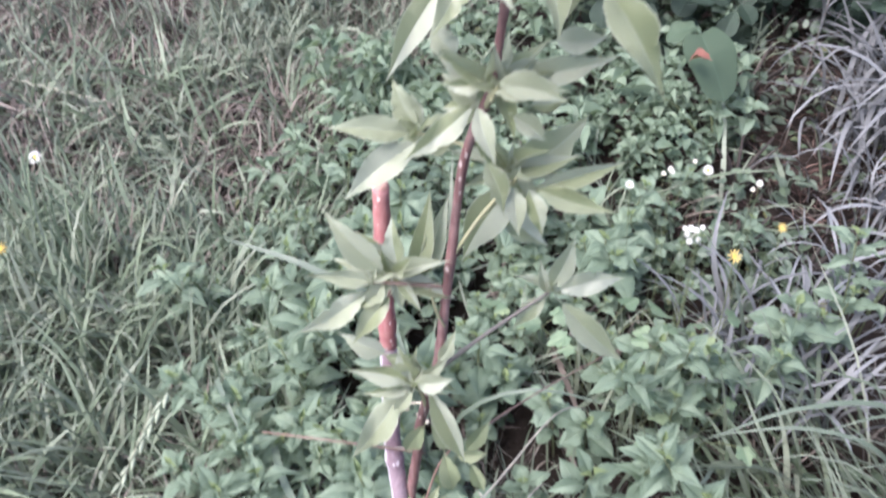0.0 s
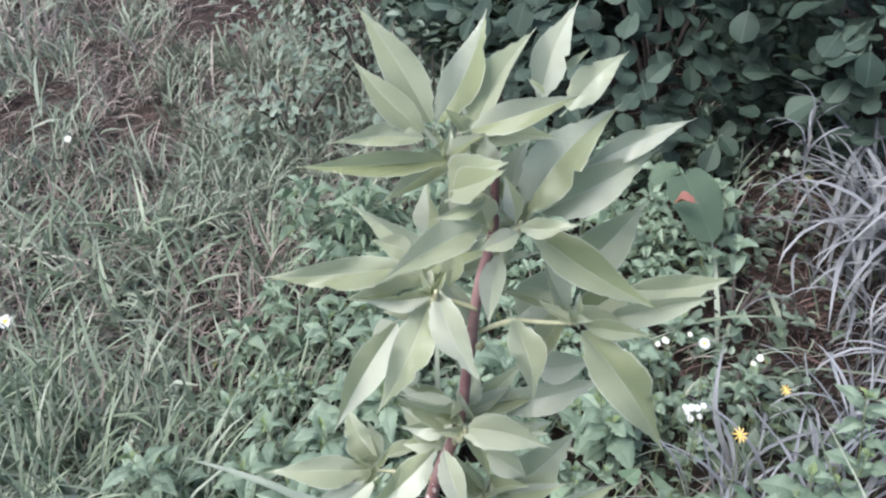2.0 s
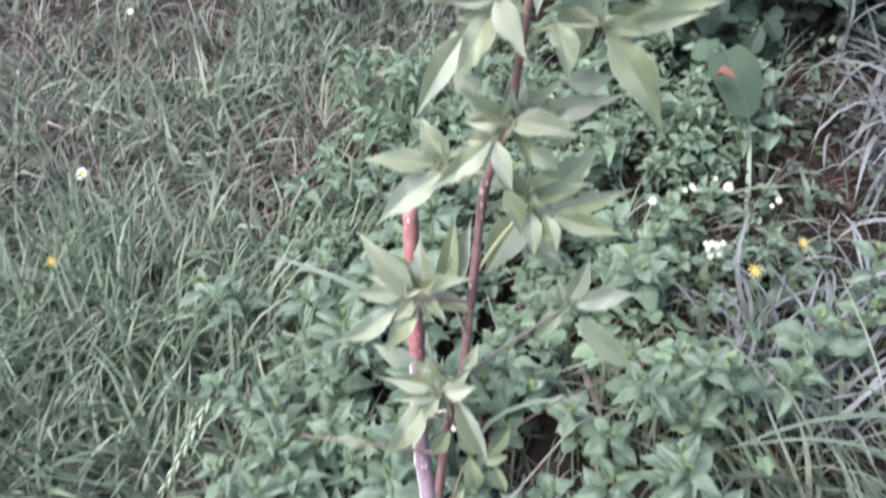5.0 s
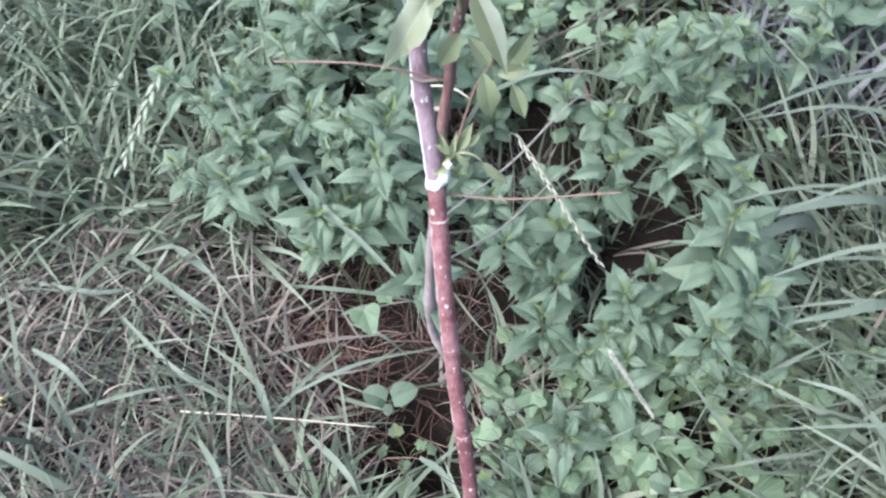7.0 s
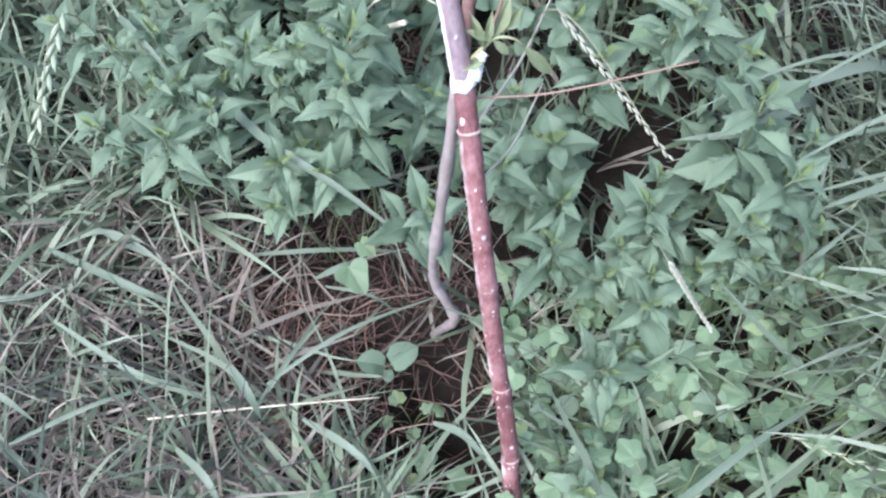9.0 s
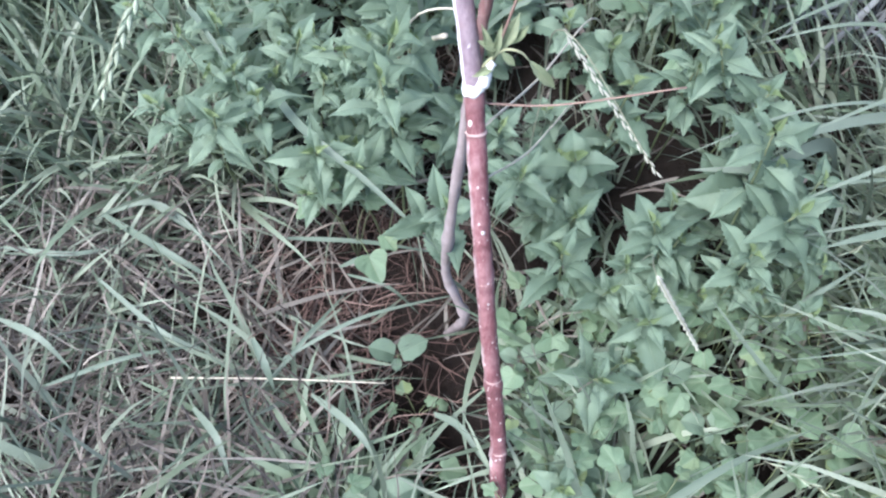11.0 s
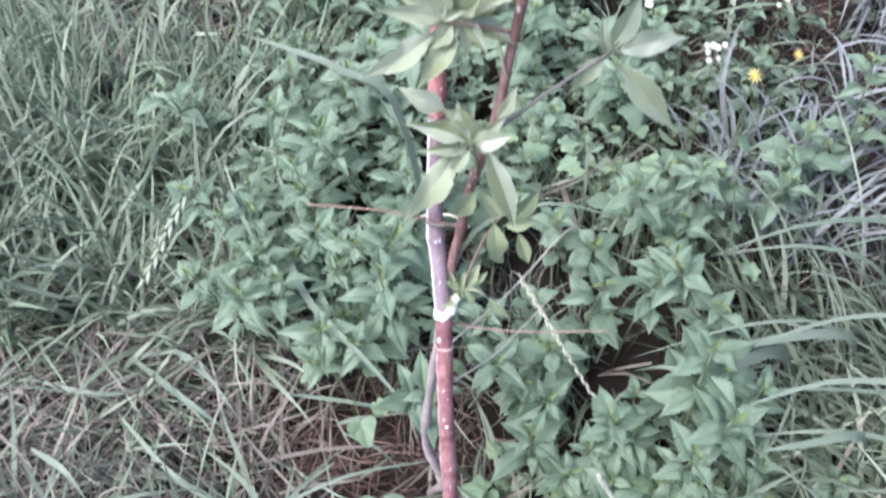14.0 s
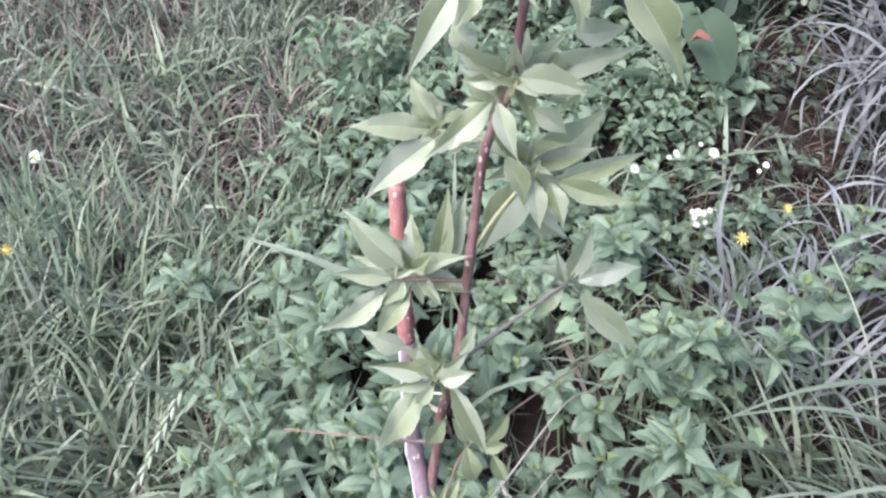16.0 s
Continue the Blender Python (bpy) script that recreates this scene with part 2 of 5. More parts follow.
SHRUB_BARK = plain_material("shrub_bark", (0.022, 0.018, 0.015), (0.05, 0.042, 0.036), 60.0, 0.8)
DEAD_WOOD = plain_material("dead_wood", (0.13, 0.10, 0.098), (0.40, 0.335, 0.325), 55.0, 0.85, 0.9)
RED_TWIG = plain_material("red_twig", (0.15, 0.092, 0.073), (0.27, 0.19, 0.15), 60.0, 0.6)
HERB_STEM = plain_material("herb_stem", (0.09, 0.13, 0.055), (0.15, 0.15, 0.08), 60.0, 0.6)
STRAW = plain_material("straw", (0.40, 0.35, 0.265), (0.56, 0.505, 0.40), 60.0, 0.7)
WHITE_PETAL = plain_material("white_petal", (0.55, 0.55, 0.5), (0.68, 0.68, 0.63), 200.0, 0.6, 0.2, 0.3, 0.2)
YELLOW_PETAL = plain_material("yellow_petal", (0.55, 0.40, 0.10), (0.70, 0.57, 0.24), 200.0, 0.6, 0.2, 0.3, 0.2)
YELLOW_EYE = plain_material("flower_eye", (0.6, 0.42, 0.05), (0.72, 0.55, 0.1), 400.0, 0.8)


# ---- mesh helpers ----
rng = np.random.default_rng(7)


def height(x, y):
    """The ground's height."""
    x, y = np.asarray(x, float), np.asarray(y, float)
    far = np.clip((y - 0.3) / 1.6, 0, 4)
    bumps = 0.010 * np.sin(9.1 * x + 1.3) * np.sin(7.7 * y) + 0.006 * np.sin(23 * x + 5 * y) * np.sin(19 * y - 6 * x)
    dip = 0.045 * np.exp(-(((x + 0.04) / 0.08) ** 2) - ((y - 0.37) / 0.09) ** 2)
    pit = 0.085 * np.exp(-(((x + 0.045) / 0.05) ** 2) - ((y - 0.24) / 0.09) ** 2)
    return -0.025 + 0.06 * far - dip - pit + bumps * np.exp(-((x**2 + y**2) / 60))


def mesh_of(name, verts, faces, material, uvs=None, smooth=True):
    """A mesh from an array of corners and a list or array of faces with the same count of corners."""
    verts, faces = np.asarray(verts, np.float32), np.asarray(faces, np.int32)
    me = bpy.data.meshes.new(name)
    n, k = faces.shape
    me.vertices.add(len(verts))
    me.vertices.foreach_set("co", verts.ravel())
    me.loops.add(n * k)
    me.loops.foreach_set("vertex_index", faces.ravel())
    me.polygons.add(n)
    me.polygons.foreach_set("loop_start", np.arange(0, n * k, k, dtype=np.int32))
    me.polygons.foreach_set("use_smooth", np.full(n, smooth))
    if uvs is not None:
        layer = me.uv_layers.new(name="UVMap")
        layer.data.foreach_set("uv", np.asarray(uvs, np.float32)[faces.ravel()].ravel())
    me.materials.append(material)
    me.update(calc_edges=True)
    me.validate()
    if uvs is not None:
        # a crease along each leaf's midrib
        pairs = np.empty(2 * len(me.edges), np.int32)
        me.edges.foreach_get("vertices", pairs)
        rib = np.abs(np.asarray(uvs)[:, 0] - 0.5) < 1e-5
        me.attributes.new("sharp_edge", "BOOLEAN", "EDGE").data.foreach_set("value", rib[pairs].reshape(-1, 2).all(1))
    return me


def thing(name, label, category, at=(0, 0, 0), group=""):
    ob = new(name)
    ob.empty_display_size = 0.02
    ob.location = at
    return tagged(ob, label, category, group)


def part(name, me, parent, label=""):
    ob = new(name, me)
    ob.parent = parent
    return tagged(ob, label)


def tube(points, radii, sides=8, cap=True, wobble=0.0):
    """Corners and four-cornered faces of a tube along points."""
    pts = [Vector(p) for p in points]
    verts, faces = [], []
    for i, p in enumerate(pts):
        way = (pts[min(i + 1, len(pts) - 1)] - pts[max(i - 1, 0)]).normalized()
        side = way.cross(Vector((0.31, 0.95, 0.05))).normalized()
        up = side.cross(way)
        for k in range(sides):
            a = 2 * math.pi * k / sides
            r = radii[i] * (1 + wobble * math.sin(3 * a + 7 * i) * math.sin(1.7 * i + a))
            verts.append(p + r * (math.cos(a) * side + math.sin(a) * up))
    for i in range(len(pts) - 1):
        for k in range(sides):
            a, b = i * sides + k, i * sides + (k + 1) % sides
            faces.append((a, b, b + sides, a + sides))
    if cap:
        for ring, flip in ((0, True), (len(pts) - 1, False)):
            verts.append(pts[ring])
            c = len(verts) - 1
            for k in range(0, sides, 2):
                a, b, d = (ring * sides + (k + j) % sides for j in range(3))
                faces.append((c, d, b, a) if flip else (c, a, b, d))
    return [tuple(v) for v in verts], faces


def smooth_line(points, n):
    """A smooth line of n + 1 points through the given ones."""
    p = [Vector(q) for q in points]
    p = [2 * p[0] - p[1], *p, 2 * p[-1] - p[-2]]
    out = []
    for i in range(n + 1):
        u = i / n * (len(p) - 3)
        k = min(int(u), len(p) - 4)
        u -= k
        a, b, c, d = p[k : k + 4]
        out.append(0.5 * ((2 * b) + (c - a) * u + (2 * a - 5 * b + 4 * c - d) * u * u + (3 * b - a - 3 * c + d) * u**3))
    return out


def tube_mesh(name, points, r0, r1, material, sides=8, steps=12, wobble=0.0, knots=(), swell=0.25):
    """A tapering rod; at each knot (a share of its length) it swells."""
    line = smooth_line(points, steps)
    radii = []
    for i in range(len(line)):
        s = i / (len(line) - 1)
        r = r0 + (r1 - r0) * s
        radii.append(r * (1 + sum(swell * math.exp(-(((s - k) * len(line) / 1.1) ** 2)) for k in knots)))
    verts, faces = tube(line, radii, sides, True, wobble)
    return mesh_of(name, verts, faces, material)


def leaf_shape(rows, widest, point, teeth=0.0, fold=0.25, bow=0.1, wave=0.0, petiole=0.1, twist=0.0, heart=0.0, fine=True, base=0.75, bites=(), curve=0.0, edge=False, dome=0.0, droop=0.0):
    """A leaf of length 1 and width 1 (scaled later) along +y: corners, faces and UVs. widest: where along it; point: how it narrows to the tip."""
    verts, uvs, faces = [], [], []
    across = (-1, -0.5, 0, 0.5, 1) if fine else (-1, 0, 1)
    if petiole:
        for v in (-petiole, -0.01):
            for u in (-0.03, 0.0, 0.03):
                verts.append((u, v, -0.01 if u else -0.03))
                uvs.append((0.5 + u * 0.1, 0.0))
    start = 2 if petiole else 0
    for i in range(rows + 1):
        v = i / rows
        if v < widest:
            w = math.sin(v / widest * math.pi / 2) ** (base if not heart else 0.4)
        else:
            w = math.cos((v - widest) / (1 - widest) * math.pi / 2) ** point
        w = max(w, 0.02 if 0 < i < rows else 0.005) * 0.5
        tooth = 1 + teeth * (1 if i % 2 else -1) if 0 < i < rows else 1
        z = bow * math.sin(math.pi * v) - droop * v * v
        turn = twist * (v - 0.3)
        for u in across:
            x = u * w * (tooth if abs(u) == 1 else 1)
            if (i, np.sign(u)) in bites:
                x *= 0.72 if abs(u) == 1 else 0.9
            lift = fold * abs(u) * w - dome * u * u * w + wave * math.sin(9 * v + 2.2 * u) * abs(u) * w
            y = v - (0.03 * abs(u) * (1 if i % 2 else 0) if teeth else 0) - heart * abs(u) * w * (1 - v)
            verts.append((x * math.cos(turn) - lift * math.sin(turn) + curve * math.sin(math.pi * v) * 2, y, z + lift * math.cos(turn) + x * math.sin(turn)))
            uvs.append((0.5 + u * (0.5 if edge else w), v))
    if petiole:
        faces += [(0, 1, 4, 3), (1, 2, 5, 4)]
    first = 3 * start
    for i in range(rows):
        for k in range(len(across) - 1):
            a = first + len(across) * i + k
            faces.append((a, a + 1, a + len(across) + 1, a + len(across)))
    return np.array(verts), np.array(faces), np.array(uvs)


def place_arrays(shape, matrices):
    """The shape set down at each of the 4 x 4 matrices, joined into one."""
    verts, faces, uvs = shape
    m = np.asarray(matrices, float)
    out = np.einsum("nij,kj->nki", m[:, :3, :3], verts) + m[:, None, :3, 3]
    shift = (np.arange(len(m)) * len(verts))[:, None, None]
    return out.reshape(-1, 3), (faces[None] + shift).reshape(-1, faces.shape[1]), np.tile(uvs, (len(m), 1))


def join_arrays(lots):
    verts, faces, uvs, n = [], [], [], 0
    for v, f, u in lots:
        verts.append(v), faces.append(f + n), uvs.append(u)
        n += len(v)
    return np.concatenate(verts), np.concatenate(faces), np.concatenate(uvs)


def blades(xy, length, width, azimuth, rise, bend, rows=6, lift=0.0, kink=0.0):
    """Many grass blades in one go. rise: degrees from the ground at the root; bend: degrees by which the blade droops to its tip."""
    n = len(xy)
    s = np.linspace(0, 1, rows)
    el = np.radians(rise)[:, None] - np.radians(bend)[:, None] * s[None] ** 1.4
    turn = azimuth[:, None] + kink * np.sin(4 * s[None] + 9 * azimuth[:, None])
    step = length[:, None] / (rows - 1)
    flat = np.cumsum(np.cos(el) * step, 1) - np.cos(el) * step
    up = np.cumsum(np.sin(el) * step, 1) - np.sin(el) * step
    mid = np.stack([xy[:, 0, None] + flat * np.cos(turn), xy[:, 1, None] + flat * np.sin(turn), (height(xy[:, 0], xy[:, 1]) + lift)[:, None] + up], -1)
    mid[..., 2] = np.maximum(mid[..., 2], height(mid[..., 0], mid[..., 1]) + 0.002)
    roll = rng.uniform(-0.9, 0.9, n)[:, None] + 0.6 * s[None]
    side = np.stack([-np.sin(turn) * np.cos(roll), np.cos(turn) * np.cos(roll), np.sin(roll) + 0 * turn], -1)
    w = width[:, None] * (np.minimum(1, 0.55 + 2.2 * s) * (1 - s**2.2) + 0.03)[None] / 2
    rim = np.stack([mid - side * w[..., None], mid + side * w[..., None]], 2)
    verts = rim.reshape(-1, 3)
    a = np.arange(rows - 1) * 2
    quad = np.stack([a, a + 1, a + 3, a + 2], 1)
    faces = (quad[None] + (np.arange(n) * rows * 2)[:, None, None]).reshape(-1, 4)
    return verts, faces


def stuff(name, verts, faces, material, label, category, uvs=None):
    return tagged(new(name, mesh_of(name, verts, faces, material, uvs)), label, category, kind="stuff")


def scatter(n, x0, x1, y0, y1, keep):
    """Chance places in a rectangle, kept by a chance that keep(x, y) gives."""
    p = np.stack([rng.uniform(x0, x1, n), rng.uniform(y0, y1, n)], 1)
    return p[rng.uniform(0, 1, n) < keep(p[:, 0], p[:, 1])]


def herb_share(x, y):
    """How thickly the leafy herbs stand at a place, from 0 to 1."""
    left = np.interp(y, [0.0, 0.45, 0.53, 0.61, 0.8, 0.95, 1.1, 1.35, 1.65, 1.9], [0.03, 0.03, 0.0, -0.28, -0.41, -0.46, -0.46, -0.42, -0.3, -0.1])
    right = np.interp(y, [0.0, 0.3, 0.5, 0.62, 0.78, 0.95, 1.3, 1.9], [0.40, 0.42, 0.38, 0.30, 0.35, 0.43, 0.60, 0.72])
    ragged = 0.07 * np.sin(17 * y + 3 * x) + 0.05 * np.sin(41 * y)
    inside = np.minimum((x - left + ragged * (x < 0) * (y > 0.5)) / np.where(y < 0.5, 0.03, np.where(y < 0.65, 0.14, 0.22)), (right - x + ragged) / 0.12)
    bare = np.hypot((x + 0.05) / 0.1, (y - 0.44) / 0.08) < 1
    gap = (np.sin(23 * x + 1) * np.sin(19 * y + 2) + 0.6 * np.sin(41 * x - 13 * y) > np.where(y < 0.4, 0.6, np.where(y < 0.74, 0.38, 0.8))) & (y > 0.2) & (x > 0.02)
    hollow = np.zeros_like(x * y, bool)
    for hx, hy, r in ((0.21, 0.61, 0.05), (0.15, 0.66, 0.035), (0.24, 0.56, 0.035), (-0.012, 0.735, 0.05), (-0.025, 0.56, 0.04), (-0.117, 0.665, 0.022), (0.2, 0.76, 0.04), (0.154, 0.403, 0.03), (0.37, 0.35, 0.045), (0.265, 0.28, 0.04), (0.08, 0.292, 0.028)):
        hollow = hollow | (np.hypot(x - hx, y - hy) < r)
    creeping = np.where((y < 0.34) & (x > 0.02), 0.22, 1.0)
    return np.where(bare | gap | hollow | (y > 1.95), 0.0, creeping * np.clip(inside, 0, 1))


def in_pit(x, y):
    """The dark hollow at the foot of the trunk."""
    return np.hypot((x + 0.045) / 0.065, (y - 0.225) / 0.125) < 1


def bare_soil(x, y):
    """The trodden patches about the trunk."""
    return (np.hypot((x + 0.105) / 0.125, (y - 0.43) / 0.09) < 1) | (np.hypot((x + 0.03) / 0.07, (y - 0.26) / 0.12) < 1) | (np.hypot((x + 0.1) / 0.055, (y - 0.31) / 0.06) < 1)


def grass_share(x, y):
    """How thickly the grass stands."""
    herbs = herb_share(x, y)
    inner = (x > -0.25) & (x < 0.42) & (y > 0.5) & (y < 1.6)
    herbs = np.where(inner, np.maximum(herbs, 0.9), herbs)
    right_soil = np.clip(1 - np.hypot((x - 0.74) / 0.34, (y - 1.2) / 0.5), 0, 1) > 0
    under_shrub = (y > 1.6) & (x > 0.05 + 0.25 * (1.9 - y))
    bare = bare_soil(x, y)
    dank = np.where((x > 0.3) & (y > 0.58) & (y < 1.05), 0.3, np.where((x > 0.16) & (y < 0.6), 0.55, 1.0))
    rusty = (np.hypot((x + 1.22) / 0.16, (y - 2.35) / 0.2) < 1) | (np.hypot((x + 0.88) / 0.14, (y - 2.22) / 0.16) < 1) | (np.hypot((x + 0.78) / 0.2, (y - 3.0) / 0.25) < 1)
    clear = in_pit(x, y)
    dank = np.where(np.hypot((x + 0.13) / 0.21, (y - 0.40) / 0.18) < 1, 0.62, dank)
    return np.where(right_soil | under_shrub | rusty, 0.06, np.where(bare | clear, 0.12 * ~clear, dank * (1 - 0.82 * herbs)))


# ---- ground ----
def ground():
    u = np.linspace(-1, 1, 241)
    xs = 2.2 * u + 60 * np.abs(u) ** 9 * np.sign(u)
    ys = 1.5 + 2.4 * u + 60 * np.abs(u) ** 9 * np.sign(u)
    gx, gy = np.meshgrid(xs, ys)
    gz = height(gx, gy) + 0.006 * np.sin(61 * gx + 17 * gy) * np.sin(53 * gy - 31 * gx) * np.exp(-(gx**2 + (gy - 1) ** 2) / 8)
    k = len(u)
    i, j = np.meshgrid(np.arange(k - 1), np.arange(k - 1))
    a = (j * k + i).ravel()
    faces = np.stack([a, a + 1, a + k + 1, a + k], 1)
    tagged(new("ground", mesh_of("ground", np.stack([gx, gy, gz], -1).reshape(-1, 3), faces, SOIL)), "bare brown soil under the grass and herbs", "ground", kind="structure")


ground()


# ---- sapling ----
SAP_SHAPES = [
    mesh_of("sapling_leaf", *((s := leaf_shape(18, w, p, 0.012, fold, bow, wave, 0.12, twist, base=0.9, bites=bites, curve=curve, edge=True))[:2]), SAP_LEAF, s[2])
    for w, p, fold, bow, wave, twist, curve, bites in (
        (0.35, 1.5, 0.26, 0.05, 0.10, 0.15, 0.05, ()), (0.33, 1.65, 0.36, 0.08, 0.10, -0.25, -0.06, ()), (0.37, 1.45, 0.20, 0.05, 0.16, 0.3, 0.08, ((12, 1), (13, 1))), (0.34, 1.55, 0.40, 0.09, 0.08, -0.15, -0.03, ()),
        (0.32, 1.7, 0.30, -0.03, 0.12, 0.25, 0.06, ()), (0.36, 1.45, 0.34, 0.03, 0.18, 0.4, -0.08, ((14, -1), (8, 1))), (0.33, 1.6, 0.24, 0.10, 0.10, -0.35, 0.03, ()), (0.37, 1.5, 0.18, 0.06, 0.22, 0.1, -0.05, ((10, -1),)))
]
YOUNG_SHAPES = [mesh_of("young_leaf", *((s := leaf_shape(12, 0.45, 1.1, 0.02, fold, bow, 0.12, 0.12, twist, edge=True))[:2]), SHOOT_LEAF, s[2]) for fold, bow, twist in ((0.4, 0.1, 0.3), (0.3, 0.05, -0.4))]
leaf_count = 0


def leaf_from(twig, base, tip, width, roll, young=False):
    """A leaf of the sapling from the foot of its blade to its tip; its upper face leans to the open side and the sky, turned by roll degrees about its rib."""
    global leaf_count
    shapes = YOUNG_SHAPES if young else SAP_SHAPES
    ob = part("leaf", shapes[leaf_count % len(shapes)], twig)
    along = Vector(tip) - Vector(base)
    length = along.length
    along.normalize()
    side = along.cross(Vector((0.0, -0.62, 0.78))).normalized()
    turn = Matrix((side, along, side.cross(along))).transposed().to_4x4()
    ob.matrix_basis = Matrix.Translation(base) @ turn @ pose(0, 0, 0, 0, roll, 0) @ Matrix.Diagonal((width, length, (width + length) / 2, 1))
    leaf_count += 1
    return ob


sapling = thing("sapling", "young grafted fruit tree with reddish bark and long pale green leaves", "tree")
TRUNK_LINE = [(0.012, 0.150, -0.03), (0.003, 0.176, 0.05), (0.003, 0.203, 0.113), (-0.005, 0.245, 0.228), (-0.011, 0.289, 0.342), (-0.0137, 0.3345, 0.433)]
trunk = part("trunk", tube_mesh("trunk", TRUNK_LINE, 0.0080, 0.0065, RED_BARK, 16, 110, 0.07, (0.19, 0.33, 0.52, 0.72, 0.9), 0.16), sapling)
SCAR = plain_material("node_scar", (0.34, 0.2, 0.18), (0.55, 0.44, 0.4), 300.0, 0.7, 0.8)
for share, r in ((0.10, 0.0081), (0.34, 0.0078), (0.53, 0.0076), (0.71, 0.0074), (0.945, 0.0075)):
    line = smooth_line(TRUNK_LINE, 100)
    a, b = line[int(100 * share)], line[int(100 * share) + 1]
    part("node_scar", mesh_of("node_scar", *tube([a.lerp(b, s) + Vector((0, 0, 0.0006 * math.sin(40 * share))) for s in (-0.1, 0.08, 0.25, 0.4)], [0.9 * r, r, 1.01 * r, 0.92 * r], 16, False, 0.09), SCAR), trunk)
for place, wide, tall in (((-0.0100, 0.2895, 0.340), 0.0030, 0.0042), ((0.0010, 0.2015, 0.113), 0.0036, 0.0040), ((-0.0060, 0.2625, 0.275), 0.0014, 0.0020), ((0.0000, 0.2260, 0.180), 0.0016, 0.0022)):
    line = min(smooth_line(TRUNK_LINE, 200), key=lambda p: (p - Vector(place)).length)
    out = Vector((0.12, -0.9, 0.35)).normalized()
    spot = part("lenticel", mesh_of("lenticel", *tube([(0, 0, -0.4), (0, 0, 0.0), (0, 0, 0.22), (0, 0, 0.30)], [1.0, 1.0, 0.75, 0.3], 12, True, 0.12), PALE_SPOT), trunk)
    spot.matrix_basis = Matrix.LocRotScale(line + 0.0072 * out, Vector((0, 0, 1)).rotation_difference(out), (wide / 2, tall / 2, 0.0022))
STUB_LINE = [(-0.0137, 0.3345, 0.433), (-0.017, 0.352, 0.468), (-0.021, 0.372, 0.512), (-0.019, 0.393, 0.590)]
part("trunk_upper", tube_mesh("trunk_upper", STUB_LINE, 0.0068, 0.0060, PURPLE_BARK, 16, 40, 0.05, (0.55,), 0.22), sapling, "purplish bark with a pale highlight painted on its left side")
stub = part("stub", tube_mesh("stub", [(-0.019, 0.393, 0.590), (-0.018, 0.406, 0.650), (-0.016, 0.418, 0.712)], 0.0060, 0.0054, STUB_BARK, 16, 30, 0.05, (0.15, 0.7), 0.15), sapling, "bright red cut stub")
part("cut_face", tube_mesh("cut_face", [(-0.016, 0.4178, 0.7115), (-0.0158, 0.4186, 0.7145)], 0.0053, 0.0046, CUT_WOOD, 16, 3), stub, "pale cut wood")
part("tie", tube_mesh("tie", [(-0.0275, 0.364, 0.512), (-0.020, 0.3635, 0.509), (-0.012, 0.364, 0.509), (0.004, 0.362, 0.512)], 0.0012, 0.0012, TWIG_GREY, 8, 12), sapling, "thin dark tie")


def paste():
    """The white collar of grafting paste: an uneven blob round the trunk with a tongue up to the fork."""
    verts, faces = tube([(-0.0138, 0.3355, 0.4340 + 0.0010 * i) for i in range(8)], [0.0070, 0.0077, 0.0080, 0.0080, 0.0078, 0.0077, 0.0075, 0.0068], 24, True)
    v = np.array(verts)
    a = np.arctan2(v[:, 1] - 0.3355, v[:, 0] + 0.0138)
    v[:, 2] += 0.0060 * np.clip(np.cos(a + 0.25), -0.35, 1) ** 3 * (v[:, 2] > 0.4375) + 0.0018 * np.cos(a + 0.4) + 0.0008 * np.sin(5 * a)
    v[:, 1] += 0.42 * (v[:, 2] - 0.438)
    collar = part("graft_paste", mesh_of("graft_paste", v, faces, PASTE), sapling, "white collar of grafting paste")
    part("paste_tongue", tube_mesh("paste_tongue", [(-0.0076, 0.3325, 0.4400), (-0.0056, 0.3325, 0.4460), (-0.0052, 0.3340, 0.4520)], 0.0032, 0.0020, PASTE, 10, 8, 0.25), collar)
    part("paste_drop", tube_mesh("paste_drop", [(-0.0048, 0.3330, 0.4548), (-0.0034, 0.3336, 0.4568), (-0.0020, 0.3342, 0.4582)], 0.0026, 0.0022, PASTE, 10, 8, 0.3), collar)


paste()
STEM_LINE = [(-0.012, 0.345, 0.440), (-0.008, 0.354, 0.470), (-0.001, 0.356, 0.517), (0.003, 0.355, 0.553), (0.018, 0.355, 0.620), (0.023, 0.355, 0.662), (0.028, 0.355, 0.704), (0.037, 0.356, 0.775), (0.050, 0.358, 0.815), (0.056, 0.357, 0.855), (0.061, 0.356, 0.889), (0.066, 0.357, 0.908), (0.068, 0.360, 0.938)]
stem = part("stem", tube_mesh("stem", STEM_LINE, 0.0042, 0.0014, STEM_BARK, 12, 110, 0.10, (0.2, 0.36, 0.5, 0.62, 0.76, 0.9), 0.2), sapling, "slim dark red grafted stem")


def twig(points, r0=0.0010, r1=0.0007, material=TWIG_GREEN):
    return part("twig", tube_mesh("twig", points, r0, r1, material, 8, 12, 0.05), sapling)


top = twig([(0.066, 0.357, 0.905), (0.065, 0.357, 0.920), (0.058, 0.357, 0.932), (0.052, 0.357, 0.939)], 0.0013, 0.0009)
upper = twig([(0.066, 0.357, 0.900), (0.070, 0.357, 0.906), (0.075, 0.357, 0.912)], 0.0016, 0.0012)
left_mid = twig([(0.060, 0.355, 0.878), (0.052, 0.355, 0.882), (0.044, 0.354, 0.887)])
right_mid = twig([(0.060, 0.357, 0.866), (0.072, 0.356, 0.871), (0.084, 0.353, 0.872), (0.094, 0.351, 0.873)], 0.0011, 0.0008)
